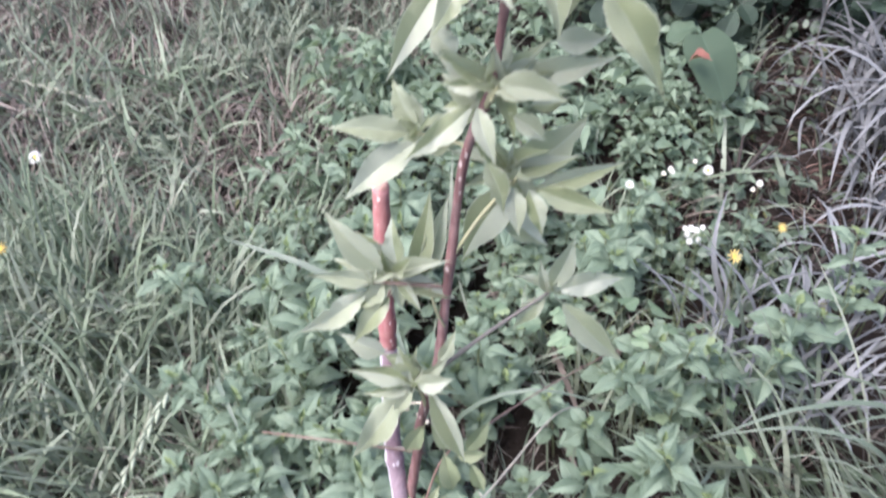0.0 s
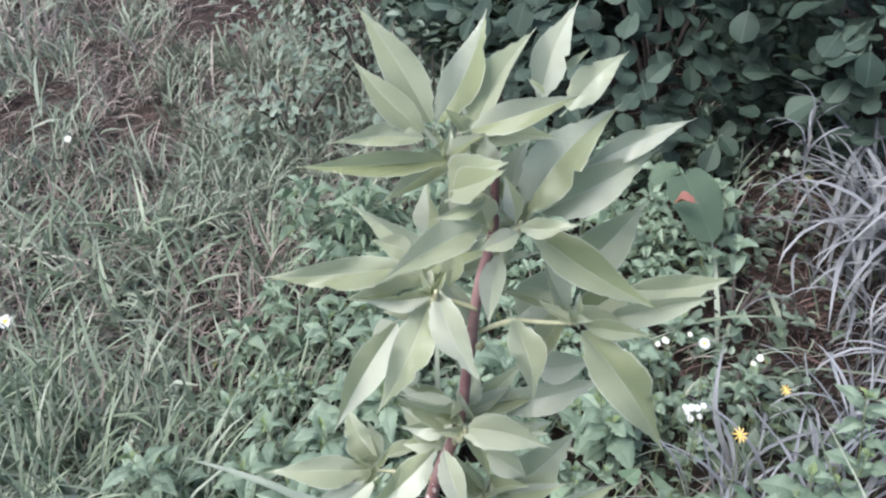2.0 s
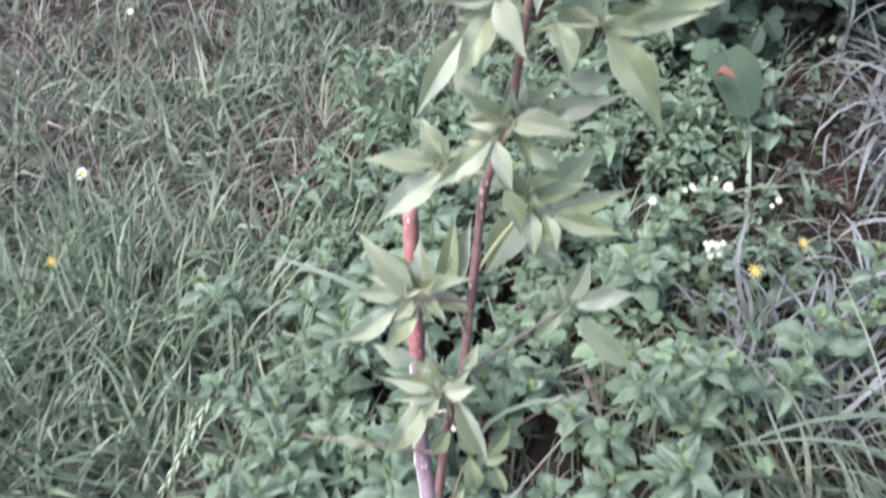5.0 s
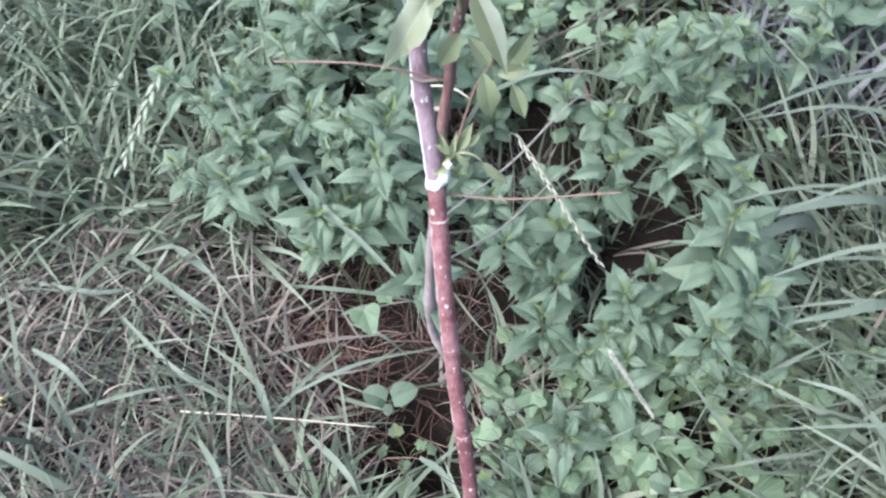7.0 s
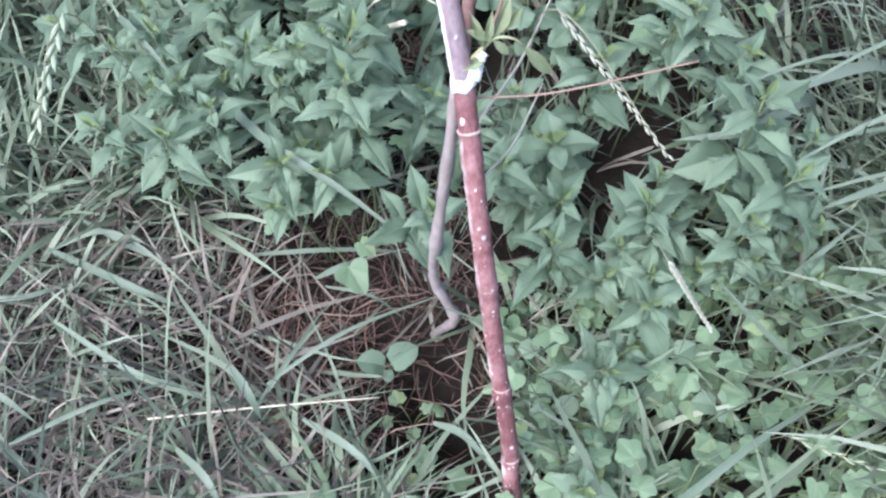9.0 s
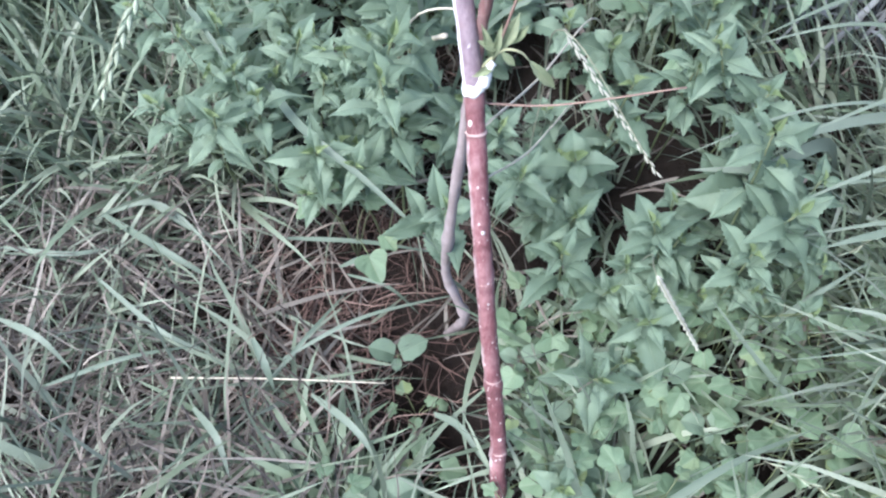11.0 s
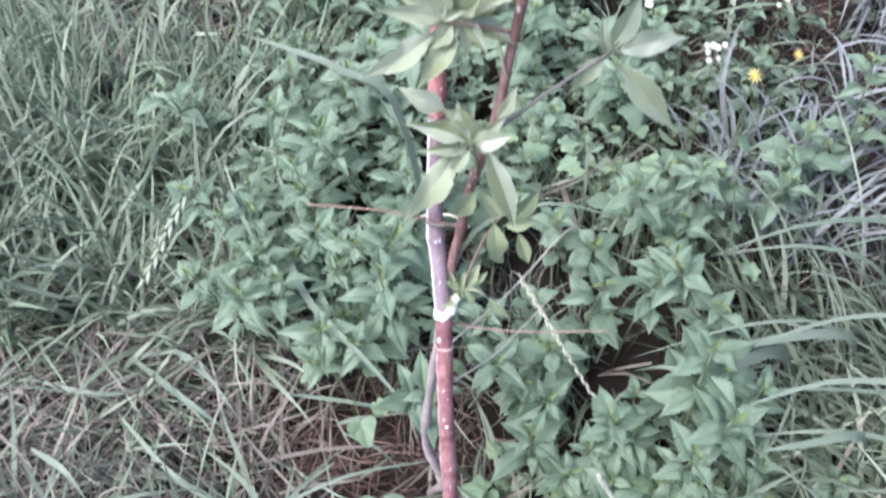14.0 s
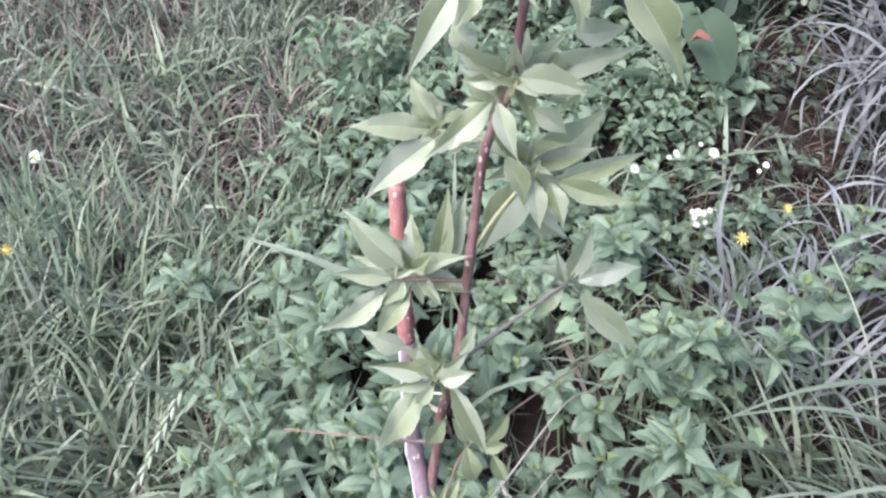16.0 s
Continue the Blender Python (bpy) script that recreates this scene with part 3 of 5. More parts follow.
middle = twig([(0.047, 0.358, 0.803), (0.049, 0.356, 0.810), (0.052, 0.353, 0.819)], 0.0018, 0.0012)
middle_left = twig([(0.040, 0.357, 0.783), (0.028, 0.357, 0.788), (0.013, 0.357, 0.792)])
middle_right = twig([(0.030, 0.355, 0.712), (0.045, 0.354, 0.740), (0.062, 0.354, 0.765)], 0.0013, 0.0009)
left_low = twig([(0.024, 0.355, 0.687), (0.006, 0.350, 0.694), (-0.015, 0.346, 0.700)], 0.0013, 0.0009, RED_TWIG)
low = twig([(0.008, 0.355, 0.570), (0.006, 0.347, 0.600), (0.002, 0.338, 0.618)], 0.0015, 0.001)
sprig = twig([(0.018, 0.355, 0.612), (0.050, 0.372, 0.628), (0.091, 0.390, 0.648)], 0.0016, 0.0010, TWIG_GREY)
shoot = twig([(-0.002, 0.338, 0.455), (0.012, 0.336, 0.518), (0.018, 0.336, 0.537), (0.026, 0.336, 0.553)], 0.0010, 0.0006, RED_TWIG)
tuft = twig([(-0.008, 0.340, 0.448), (-0.004, 0.337, 0.458), (0.004, 0.335, 0.468), (0.014, 0.334, 0.466), (0.020, 0.334, 0.458)], 0.0015, 0.0005)
twig([(0.016, 0.352, 0.688), (0.019, 0.350, 0.672), (0.0235, 0.352, 0.656)], 0.0008, 0.0007)
leaf_from(top, (0.048, 0.362, 0.948), (0.027, 0.377, 0.982), 0.0122, -12)
leaf_from(top, (0.046, 0.356, 0.948), (0.025, 0.365, 0.970), 0.0097, -15)
leaf_from(top, (0.050, 0.362, 0.948), (0.067, 0.377, 0.978), 0.0122, 12)
leaf_from(top, (0.061, 0.362, 0.944), (0.082, 0.375, 0.972), 0.0129, -20)
leaf_from(top, (0.059, 0.374, 0.944), (0.066, 0.382, 0.960), 0.0077, 0)
leaf_from(top, (0.083, 0.372, 0.949), (0.096, 0.385, 0.976), 0.0117, 5)
leaf_from(top, (0.060, 0.354, 0.949), (0.095, 0.354, 0.959), 0.0093, 18)
leaf_from(top, (0.091, 0.368, 0.947), (0.111, 0.376, 0.962), 0.0107, 10)
leaf_from(top, (0.091, 0.378, 0.956), (0.100, 0.381, 0.962), 0.0029, 0)
leaf_from(top, (0.082, 0.354, 0.959), (0.077, 0.356, 0.964), 0.0028, 0)
leaf_from(top, (0.046, 0.354, 0.947), (0.018, 0.350, 0.949), 0.0071, -14)
leaf_from(top, (0.053, 0.356, 0.938), (0.003, 0.360, 0.936), 0.0081, -22)
leaf_from(top, (0.065, 0.370, 0.940), (0.060, 0.368, 0.933), 0.0084, 0)
leaf_from(upper, (0.076, 0.360, 0.914), (0.110, 0.375, 0.945), 0.0178, 10)
leaf_from(upper, (0.083, 0.368, 0.909), (0.125, 0.377, 0.927), 0.0161, 16)
leaf_from(upper, (0.098, 0.372, 0.923), (0.136, 0.379, 0.936), 0.0093, 20)
leaf_from(upper, (0.054, 0.346, 0.933), (0.070, 0.336, 0.945), 0.0112, 8)
leaf_from(upper, (0.064, 0.350, 0.927), (0.046, 0.348, 0.921), 0.0051, -30)
leaf_from(upper, (0.074, 0.346, 0.918), (0.093, 0.340, 0.922), 0.0067, 10)
leaf_from(upper, (0.074, 0.346, 0.916), (0.060, 0.344, 0.911), 0.0072, -10)
leaf_from(upper, (0.078, 0.352, 0.913), (0.123, 0.342, 0.883), 0.0138, 12)
leaf_from(upper, (0.073, 0.368, 0.918), (0.081, 0.376, 0.935), 0.0087, -10)
leaf_from(upper, (0.096, 0.378, 0.873), (0.126, 0.390, 0.899), 0.0181, 8)
leaf_from(left_mid, (0.038, 0.356, 0.898), (-0.014, 0.352, 0.899), 0.0112, -16)
leaf_from(left_mid, (0.062, 0.351, 0.916), (0.030, 0.324, 0.915), 0.0120, -12)
leaf_from(left_mid, (0.064, 0.348, 0.914), (0.047, 0.347, 0.911), 0.0059, -20)
leaf_from(left_mid, (0.043, 0.368, 0.900), (0.044, 0.377, 0.921), 0.0096, -20)
leaf_from(left_mid, (0.052, 0.372, 0.901), (0.052, 0.379, 0.917), 0.0097, 10)
leaf_from(left_mid, (0.038, 0.366, 0.895), (0.023, 0.368, 0.901), 0.0090, -10)
leaf_from(left_mid, (0.044, 0.354, 0.886), (0.017, 0.348, 0.891), 0.0067, -30)
leaf_from(left_mid, (0.040, 0.362, 0.873), (0.024, 0.362, 0.873), 0.0064, -30)
leaf_from(left_mid, (0.043, 0.355, 0.882), (0.023, 0.328, 0.855), 0.0140, -10)
leaf_from(left_mid, (0.030, 0.364, 0.866), (0.002, 0.348, 0.825), 0.0135, -16)
leaf_from(left_mid, (0.028, 0.370, 0.861), (0.018, 0.368, 0.855), 0.0087, 0)
leaf_from(left_mid, (0.046, 0.353, 0.889), (0.060, 0.331, 0.865), 0.0123, 8)
leaf_from(left_mid, (0.053, 0.362, 0.900), (0.050, 0.358, 0.885), 0.0082, 0)
leaf_from(right_mid, (0.068, 0.350, 0.905), (0.063, 0.338, 0.883), 0.0088, 10)
leaf_from(right_mid, (0.072, 0.352, 0.875), (0.078, 0.334, 0.851), 0.0125, -4)
leaf_from(right_mid, (0.076, 0.376, 0.856), (0.101, 0.386, 0.878), 0.0197, 10)
leaf_from(right_mid, (0.096, 0.350, 0.870), (0.127, 0.336, 0.820), 0.0175, 8)
leaf_from(right_mid, (0.097, 0.350, 0.873), (0.121, 0.346, 0.870), 0.0070, 10)
leaf_from(right_mid, (0.104, 0.358, 0.867), (0.149, 0.362, 0.873), 0.0101, 24)
leaf_from(right_mid, (0.115, 0.368, 0.873), (0.156, 0.370, 0.875), 0.0115, 16)
leaf_from(right_mid, (0.097, 0.366, 0.861), (0.122, 0.372, 0.874), 0.0145, 14)
leaf_from(right_mid, (0.081, 0.372, 0.832), (0.108, 0.374, 0.834), 0.0135, 10)
leaf_from(upper, (0.053, 0.348, 0.929), (0.071, 0.342, 0.944), 0.0142, 6)
leaf_from(upper, (0.064, 0.352, 0.916), (0.059, 0.357, 0.928), 0.0102, -6)
leaf_from(upper, (0.066, 0.354, 0.933), (0.065, 0.359, 0.945), 0.0087, 4)
leaf_from(upper, (0.073, 0.350, 0.918), (0.070, 0.356, 0.932), 0.0065, -6)
leaf_from(middle, (0.054, 0.350, 0.823), (0.087, 0.344, 0.815), 0.0132, 8)
leaf_from(middle, (0.070, 0.366, 0.801), (0.090, 0.368, 0.804), 0.0084, 10)
leaf_from(middle, (0.061, 0.354, 0.803), (0.078, 0.351, 0.789), 0.0110, 10)
leaf_from(middle, (0.045, 0.370, 0.808), (0.023, 0.376, 0.825), 0.0135, -8)
leaf_from(middle, (0.048, 0.354, 0.821), (0.026, 0.354, 0.821), 0.0083, -18)
leaf_from(middle, (0.041, 0.358, 0.805), (0.026, 0.358, 0.805), 0.0091, -10)
leaf_from(middle, (0.041, 0.350, 0.811), (0.007, 0.330, 0.793), 0.0125, -16)
leaf_from(middle, (0.044, 0.350, 0.810), (0.053, 0.334, 0.787), 0.0104, 0)
leaf_from(middle, (0.052, 0.352, 0.818), (0.087, 0.348, 0.819), 0.0143, 12)
leaf_from(middle, (0.062, 0.368, 0.816), (0.114, 0.373, 0.824), 0.0136, 16)
leaf_from(middle, (0.043, 0.360, 0.807), (0.026, 0.366, 0.821), 0.0116, -10)
leaf_from(middle, (0.052, 0.360, 0.824), (0.059, 0.368, 0.840), 0.0100, 8)
leaf_from(middle, (0.034, 0.370, 0.828), (0.024, 0.376, 0.842), 0.0133, -10)
leaf_from(middle_left, (0.010, 0.356, 0.793), (-0.031, 0.352, 0.799), 0.0135, -14)
leaf_from(middle_left, (0.015, 0.364, 0.789), (0.002, 0.375, 0.813), 0.0142, -8)
leaf_from(middle_left, (0.013, 0.354, 0.788), (-0.024, 0.338, 0.764), 0.0164, -14)
leaf_from(middle_left, (0.019, 0.368, 0.772), (0.033, 0.370, 0.776), 0.0095, 8)
leaf_from(middle_right, (0.061, 0.364, 0.762), (0.102, 0.377, 0.789), 0.0221, 12)
leaf_from(middle_right, (0.073, 0.358, 0.755), (0.124, 0.365, 0.768), 0.0111, 20)
leaf_from(middle_right, (0.075, 0.352, 0.760), (0.117, 0.346, 0.748), 0.0124, 12)
leaf_from(middle_right, (0.048, 0.352, 0.777), (0.057, 0.338, 0.754), 0.0115, 0)
leaf_from(middle_right, (0.062, 0.350, 0.763), (0.065, 0.338, 0.739), 0.0108, -6)
leaf_from(middle_right, (0.070, 0.350, 0.761), (0.077, 0.338, 0.739), 0.0109, 6)
leaf_from(middle_right, (0.063, 0.378, 0.742), (0.034, 0.365, 0.697), 0.0228, -6)
leaf_from(middle_right, (0.060, 0.364, 0.762), (0.052, 0.372, 0.780), 0.0105, -6)
leaf_from(middle_right, (0.059, 0.382, 0.725), (0.086, 0.375, 0.699), 0.0164, 6)
leaf_from(left_low, (-0.010, 0.350, 0.705), (-0.042, 0.364, 0.740), 0.0162, -8)
leaf_from(left_low, (-0.016, 0.345, 0.702), (-0.052, 0.341, 0.710), 0.0107, -24)
leaf_from(left_low, (-0.020, 0.345, 0.693), (-0.062, 0.333, 0.671), 0.0142, -14)
leaf_from(left_low, (-0.007, 0.345, 0.690), (-0.030, 0.333, 0.661), 0.0127, -8)
leaf_from(left_low, (-0.001, 0.352, 0.707), (-0.003, 0.364, 0.735), 0.0116, -6)
leaf_from(left_low, (0.007, 0.356, 0.693), (0.018, 0.377, 0.744), 0.0133, 6)
leaf_from(left_low, (0.015, 0.362, 0.692), (0.029, 0.382, 0.738), 0.0125, 10)
leaf_from(left_low, (-0.005, 0.356, 0.703), (-0.022, 0.362, 0.718), 0.0113, -10)
leaf_from(left_low, (-0.010, 0.348, 0.698), (-0.021, 0.343, 0.680), 0.0104, -10)
leaf_from(low, (-0.001, 0.338, 0.622), (-0.040, 0.336, 0.635), 0.0130, -16)
leaf_from(low, (0.005, 0.342, 0.617), (-0.006, 0.351, 0.641), 0.0137, -6)
leaf_from(low, (0.006, 0.338, 0.619), (0.030, 0.334, 0.629), 0.0136, 10)
leaf_from(low, (-0.006, 0.338, 0.610), (-0.042, 0.324, 0.556), 0.0182, -12)
leaf_from(low, (0.002, 0.336, 0.613), (-0.011, 0.331, 0.593), 0.0088, -6)
leaf_from(low, (0.013, 0.338, 0.611), (0.035, 0.324, 0.548), 0.0151, 8)
leaf_from(low, (0.019, 0.346, 0.631), (0.030, 0.354, 0.651), 0.0090, 8)
leaf_from(low, (-0.014, 0.350, 0.635), (-0.043, 0.355, 0.648), 0.0136, -10)
leaf_from(low, (0.002, 0.344, 0.626), (-0.017, 0.348, 0.636), 0.0114, -10)
leaf_from(low, (0.009, 0.346, 0.612), (0.002, 0.353, 0.631), 0.0104, 0)
leaf_from(sprig, (0.091, 0.392, 0.650), (0.106, 0.406, 0.683), 0.0152, 6)
leaf_from(sprig, (0.096, 0.390, 0.648), (0.138, 0.392, 0.657), 0.0160, 14)
leaf_from(sprig, (0.098, 0.386, 0.640), (0.142, 0.376, 0.592), 0.0179, 10)
leaf_from(sprig, (0.089, 0.392, 0.643), (0.083, 0.402, 0.667), 0.0077, -4)
leaf_from(sprig, (0.087, 0.388, 0.643), (0.066, 0.382, 0.619), 0.0120, -8)
leaf_from(shoot, (0.038, 0.335, 0.534), (0.047, 0.329, 0.508), 0.0102, 4, True)
leaf_from(shoot, (0.020, 0.335, 0.545), (0.025, 0.327, 0.513), 0.0145, -4, True)
leaf_from(shoot, (0.035, 0.337, 0.547), (0.051, 0.346, 0.569), 0.0117, 8, True)
leaf_from(shoot, (0.007, 0.337, 0.575), (-0.006, 0.332, 0.554), 0.0126, -8, True)
leaf_from(shoot, (0.025, 0.337, 0.549), (0.011, 0.344, 0.567), 0.0104, -8, True)
leaf_from(shoot, (0.029, 0.335, 0.543), (0.049, 0.336, 0.545), 0.0093, 8, True)
leaf_from(tuft, (-0.003, 0.335, 0.462), (-0.010, 0.342, 0.484), 0.0052, 0, True)
leaf_from(tuft, (-0.002, 0.335, 0.462), (0.003, 0.342, 0.483), 0.0048, 0, True)
leaf_from(tuft, (0.020, 0.334, 0.458), (0.039, 0.332, 0.432), 0.0074, 10, True)
leaf_from(tuft, (0.003, 0.337, 0.467), (0.014, 0.347, 0.486), 0.0080, 6, True)
leaf_from(tuft, (0.001, 0.335, 0.468), (-0.013, 0.337, 0.475), 0.0056, -8, True)
leaf_from(tuft, (-0.002, 0.333, 0.456), (-0.016, 0.330, 0.451), 0.0050, -8, True)
leaf_from(tuft, (0.002, 0.333, 0.468), (0.011, 0.330, 0.458), 0.0052, 4, True)
leaf_from(tuft, (0.008, 0.338, 0.470), (0.020, 0.343, 0.480), 0.0056, 8, True)
for at in ((0.052, 0.354, 0.815), (0.067, 0.353, 0.906), (0.0505, 0.3535, 0.812), (0.060, 0.353, 0.862), (0.074, 0.354, 0.911), (0.045, 0.352, 0.886), (0.062, 0.352, 0.764)):
    part("bud", tube_mesh("bud", [at, (at[0] + 0.001, at[1] - 0.002, at[2] + 0.003), (at[0] + 0.001, at[1] - 0.003, at[2] + 0.006)], 0.0017, 0.0006, TWIG_GREEN, 8, 5), stem)


# small young leaves crowded at the ends of the side twigs
for k, (twig_of, at) in enumerate(((top, (0.052, 0.357, 0.939)), (upper, (0.075, 0.357, 0.912)), (left_mid, (0.044, 0.354, 0.887)), (right_mid, (0.094, 0.351, 0.873)), (middle, (0.052, 0.353, 0.819)), (middle_left, (0.013, 0.357, 0.792)), (middle_right, (0.062, 0.354, 0.765)), (left_low, (-0.015, 0.346, 0.700)), (low, (0.002, 0.338, 0.618)), (sprig, (0.091, 0.390, 0.648)))):
    for j in range(4):
        turn, rise, far = 2.4 * j + 0.9 * k, radians(25 + 14 * j), 0.016 - 0.002 * j
        tip = Vector(at) + far * Vector((math.cos(turn) * math.cos(rise), math.sin(turn) * math.cos(rise), math.sin(rise)))
        leaf_from(twig_of, at, tuple(tip), 0.0042 - 0.0004 * j, 30 * math.sin(3 * j + k))

# shorter leaves that fan out behind the long ones
for k, (twig_of, at, count, far) in enumerate(((top, (0.060, 0.366, 0.938), 4, 0.030), (upper, (0.074, 0.366, 0.908), 6, 0.036), (left_mid, (0.048, 0.364, 0.886), 6, 0.036), (right_mid, (0.092, 0.360, 0.872), 4, 0.032), (middle, (0.052, 0.364, 0.815), 10, 0.032), (middle_left, (0.016, 0.364, 0.790), 4, 0.026), (middle_right, (0.060, 0.364, 0.764), 10, 0.032), (left_low, (-0.004, 0.354, 0.698), 13, 0.034), (low, (0.003, 0.345, 0.612), 10, 0.028), (sprig, (0.090, 0.394, 0.646), 3, 0.022))):
    for j in range(count):
        turn = 2 * math.pi * (j + 0.35 * math.sin(7 * j + k)) / count + 0.6 * k
        size = far * (1.0 + 0.3 * math.sin(4.3 * j + 2 * k))
        tip = Vector(at) + size * Vector((math.cos(turn), 0.45 * math.sin(5 * j + k), 0.85 * math.sin(turn)))
        leaf_from(twig_of, at, tuple(tip), 0.27 * size, 25 * math.sin(3 * j + k))


# ---- sticks, twigs and stalks about the trunk ----
def stick(name, label, category, points, r0, r1, material, sides=7, steps=18, wobble=0.1, knots=()):
    ob = new(name, tube_mesh(name, points, r0, r1, material, sides, steps, wobble, knots))
    return tagged(ob, label, category)


stick("dead_stick", "crooked grey dead stick leaning on the trunk", "stick", [(-0.034, 0.385, -0.075), (-0.026, 0.379, -0.045), (-0.014, 0.352, 0.045), (-0.022, 0.355, 0.085), (-0.033, 0.360, 0.135), (-0.031, 0.350, 0.22), (-0.0255, 0.345, 0.30), (-0.019, 0.346, 0.37), (-0.015, 0.348, 0.415)], 0.0056, 0.0040, DEAD_WOOD, 10, 40, 0.2, (0.3, 0.62))
stick("red_twig", "thin straight reddish dry twig beside the trunk", "twig", [(-0.008, 0.338, 0.416), (0.04, 0.325, 0.425), (0.112, 0.305, 0.458)], 0.0009, 0.0006, RED_TWIG)
stick("red_twig", "thin reddish twig crossing the trunk", "twig", [(-0.112, 0.36, 0.535), (-0.051, 0.345, 0.545), (-0.002, 0.356, 0.516), (0.004, 0.358, 0.512)], 0.0006, 0.0009, RED_TWIG)
stick("dry_stalk", "pale dry stalk leaning on the trunk", "stalk", [(-0.0076, 0.322, 0.412), (0.05, 0.424, 0.342), (0.132, 0.585, 0.242), (0.19, 0.70, 0.10), (0.21, 0.74, 0.02)], 0.0010, 0.0008, STRAW)
stick("dry_stalk", "pale dry stalk rising beside the trunk", "stalk", [(-0.0095, 0.303, 0.377), (0.035, 0.377, 0.302), (0.0775, 0.4626, 0.2285), (0.12, 0.55, 0.15), (0.15, 0.61, 0.03)], 0.0010, 0.0008, STRAW)
stick("dry_stalk", "pale straw lying on the cut grass", "stalk", [(-0.333, 0.315, 0.026), (-0.22, 0.303, 0.032), (-0.104, 0.293, 0.022)], 0.0011, 0.0008, STRAW)
stick("dry_stalk", "pale dry cut stalk standing out of the herbs", "stalk", [(-0.08, 0.752, 0.0), (-0.065, 0.713, 0.08), (-0.0553, 0.687, 0.115), (-0.017, 0.581, 0.235)], 0.0034, 0.0030, STRAW)
stick("dry_stalk", "pale bent dry stalk behind the trunk", "stalk", [(-0.075, 0.60, 0.03), (-0.07, 0.595, 0.17), (-0.05, 0.588, 0.252), (-0.012, 0.58, 0.272), (0.014, 0.57, 0.262)], 0.0014, 0.0010, STRAW)
stick("red_twig", "reddish twig among the herbs", "twig", [(0.035, 0.345, 0.548), (0.062, 0.39, 0.515), (0.107, 0.442, 0.487), (0.16, 0.495, 0.46)], 0.0008, 0.0006, RED_TWIG)


def seed_spike(root, start, end, label, count=13, size=0.011, slim=1.0, green=False, splay=0.24):
    """A grass seed head: a stalk from the ground and a zigzag of overlapping spikelets."""
    ob = thing("seed_head", label, "grass", root, "grass seed heads")
    off = Vector(root)
    a, b = Vector(start) - off, Vector(end) - off
    part("stalk", tube_mesh("stalk", [(0, 0, 0), tuple(0.55 * a + Vector((0, 0, 0.12 * a.z))), tuple(a), tuple(b)], 0.0006, 0.0004, SPIKE_STALK, 6, 24), ob)
    way = (b - a).normalized()
    side = way.cross(Vector((0, -0.6, 0.8))).normalized()
    shape = tube([(0, -0.1 + 1.1 * v, 0) for v in (0, 0.25, 0.5, 0.75, 1)], [0.04 * slim, 0.12 * slim, 0.14 * slim, 0.09 * slim, 0.02], 6)
    me = mesh_of("spikelet", shape[0], shape[1], GREEN_SPIKE if green else SPIKE)
    for i in range(count):
        at = a.lerp(b, i / (count - 1))
        sign = 1 if i % 2 else -1
        d = (way + splay * sign * side).normalized()
        q = Vector((0, 1, 0)).rotation_difference(d)
        sp = part("spikelet", me, ob)
        sp.matrix_basis = Matrix.LocRotScale(at + side * sign * 0.0033 * splay, q, (size * (1 - 0.3 * i / count),) * 3)


seed_spike((0.06, 0.50, 0.0), (0.044, 0.354, 0.462), (0.1036, 0.2876, 0.3948), "pale bent seed head hanging beside the trunk", 25, 0.0082, 0.95, False, 0.14)
seed_spike((0.19, 0.42, 0.0), (0.122, 0.262, 0.293), (0.168, 0.236, 0.21), "pale straight seed head among the herbs", 26, 0.0095, 1.75, False, 0.08)
seed_spike((-0.26, 0.62, 0.0), (-0.289, 0.542, 0.34), (-0.311, 0.444, 0.325), "greenish drooping seed head over the grass", 12, 0.017, 1.15, True)
seed_spike((0.50, 0.40, 0.0), (0.46, 0.385, 0.19), (0.36, 0.345, 0.15), "pale nodding seed head in the long grass", 10, 0.013, 0.5, True)
seed_spike((-0.95, 1.62, 0.03), (-0.93, 1.50, 0.17), (-0.72, 1.44, 0.15), "dry flattened seed head in the grass", 12, 0.018, 0.5)
seed_spike((0.26, 0.18, 0.0), (0.25, 0.16, 0.10), (0.31, 0.12, 0.10), "small pale seed head low in the herbs", 9, 0.012, 0.6, True)


def ribbon(points, width, steps=14):
    """A grass blade through the points, folded along its middle."""
    line = smooth_line(points, steps)
    verts, faces = [], []
    for i, p in enumerate(line):
        s = i / steps
        way = (line[min(i + 1, steps)] - line[max(i - 1, 0)]).normalized()
        side = way.cross(Vector((0.1, -0.5, 0.85))).normalized()
        w = width / 2 * (min(1, 0.5 + 2 * s) * (1 - s**3) + 0.03)
        verts += [p - side * w + Vector((0, 0, 0.3 * w)), p, p + side * w + Vector((0, 0, 0.3 * w))]
    for i in range(steps):
        for k in range(2):
            a = 3 * i + k
            faces.append((a, a + 1, a + 4, a + 3))
    return mesh_of("blade", [tuple(v) for v in verts], faces, BROAD_GRASS)


def broad_blade(points, width, label):
    """A tuft with one long broad blade through the points and a few short ones at its root."""
    root = Vector(points[0])
    ob = thing("grass_tuft", label, "grass", tuple(root), "broad grass tufts")
    line = [Vector(p) - root for p in points]
    part("blade", ribbon(line, width), ob)
    tall = 0.5 * max(p.z for p in line)
    for k in range(2):
        a = 2.1 * k + 5 * root.x
        part("blade", ribbon([(0, 0, 0), (0.2 * tall * math.cos(a), 0.2 * tall * math.sin(a), 0.7 * tall), (0.6 * tall * math.cos(a), 0.6 * tall * math.sin(a), tall), (1.1 * tall * math.cos(a), 1.1 * tall * math.sin(a), 0.9 * tall)], 0.7 * width, 9), ob)


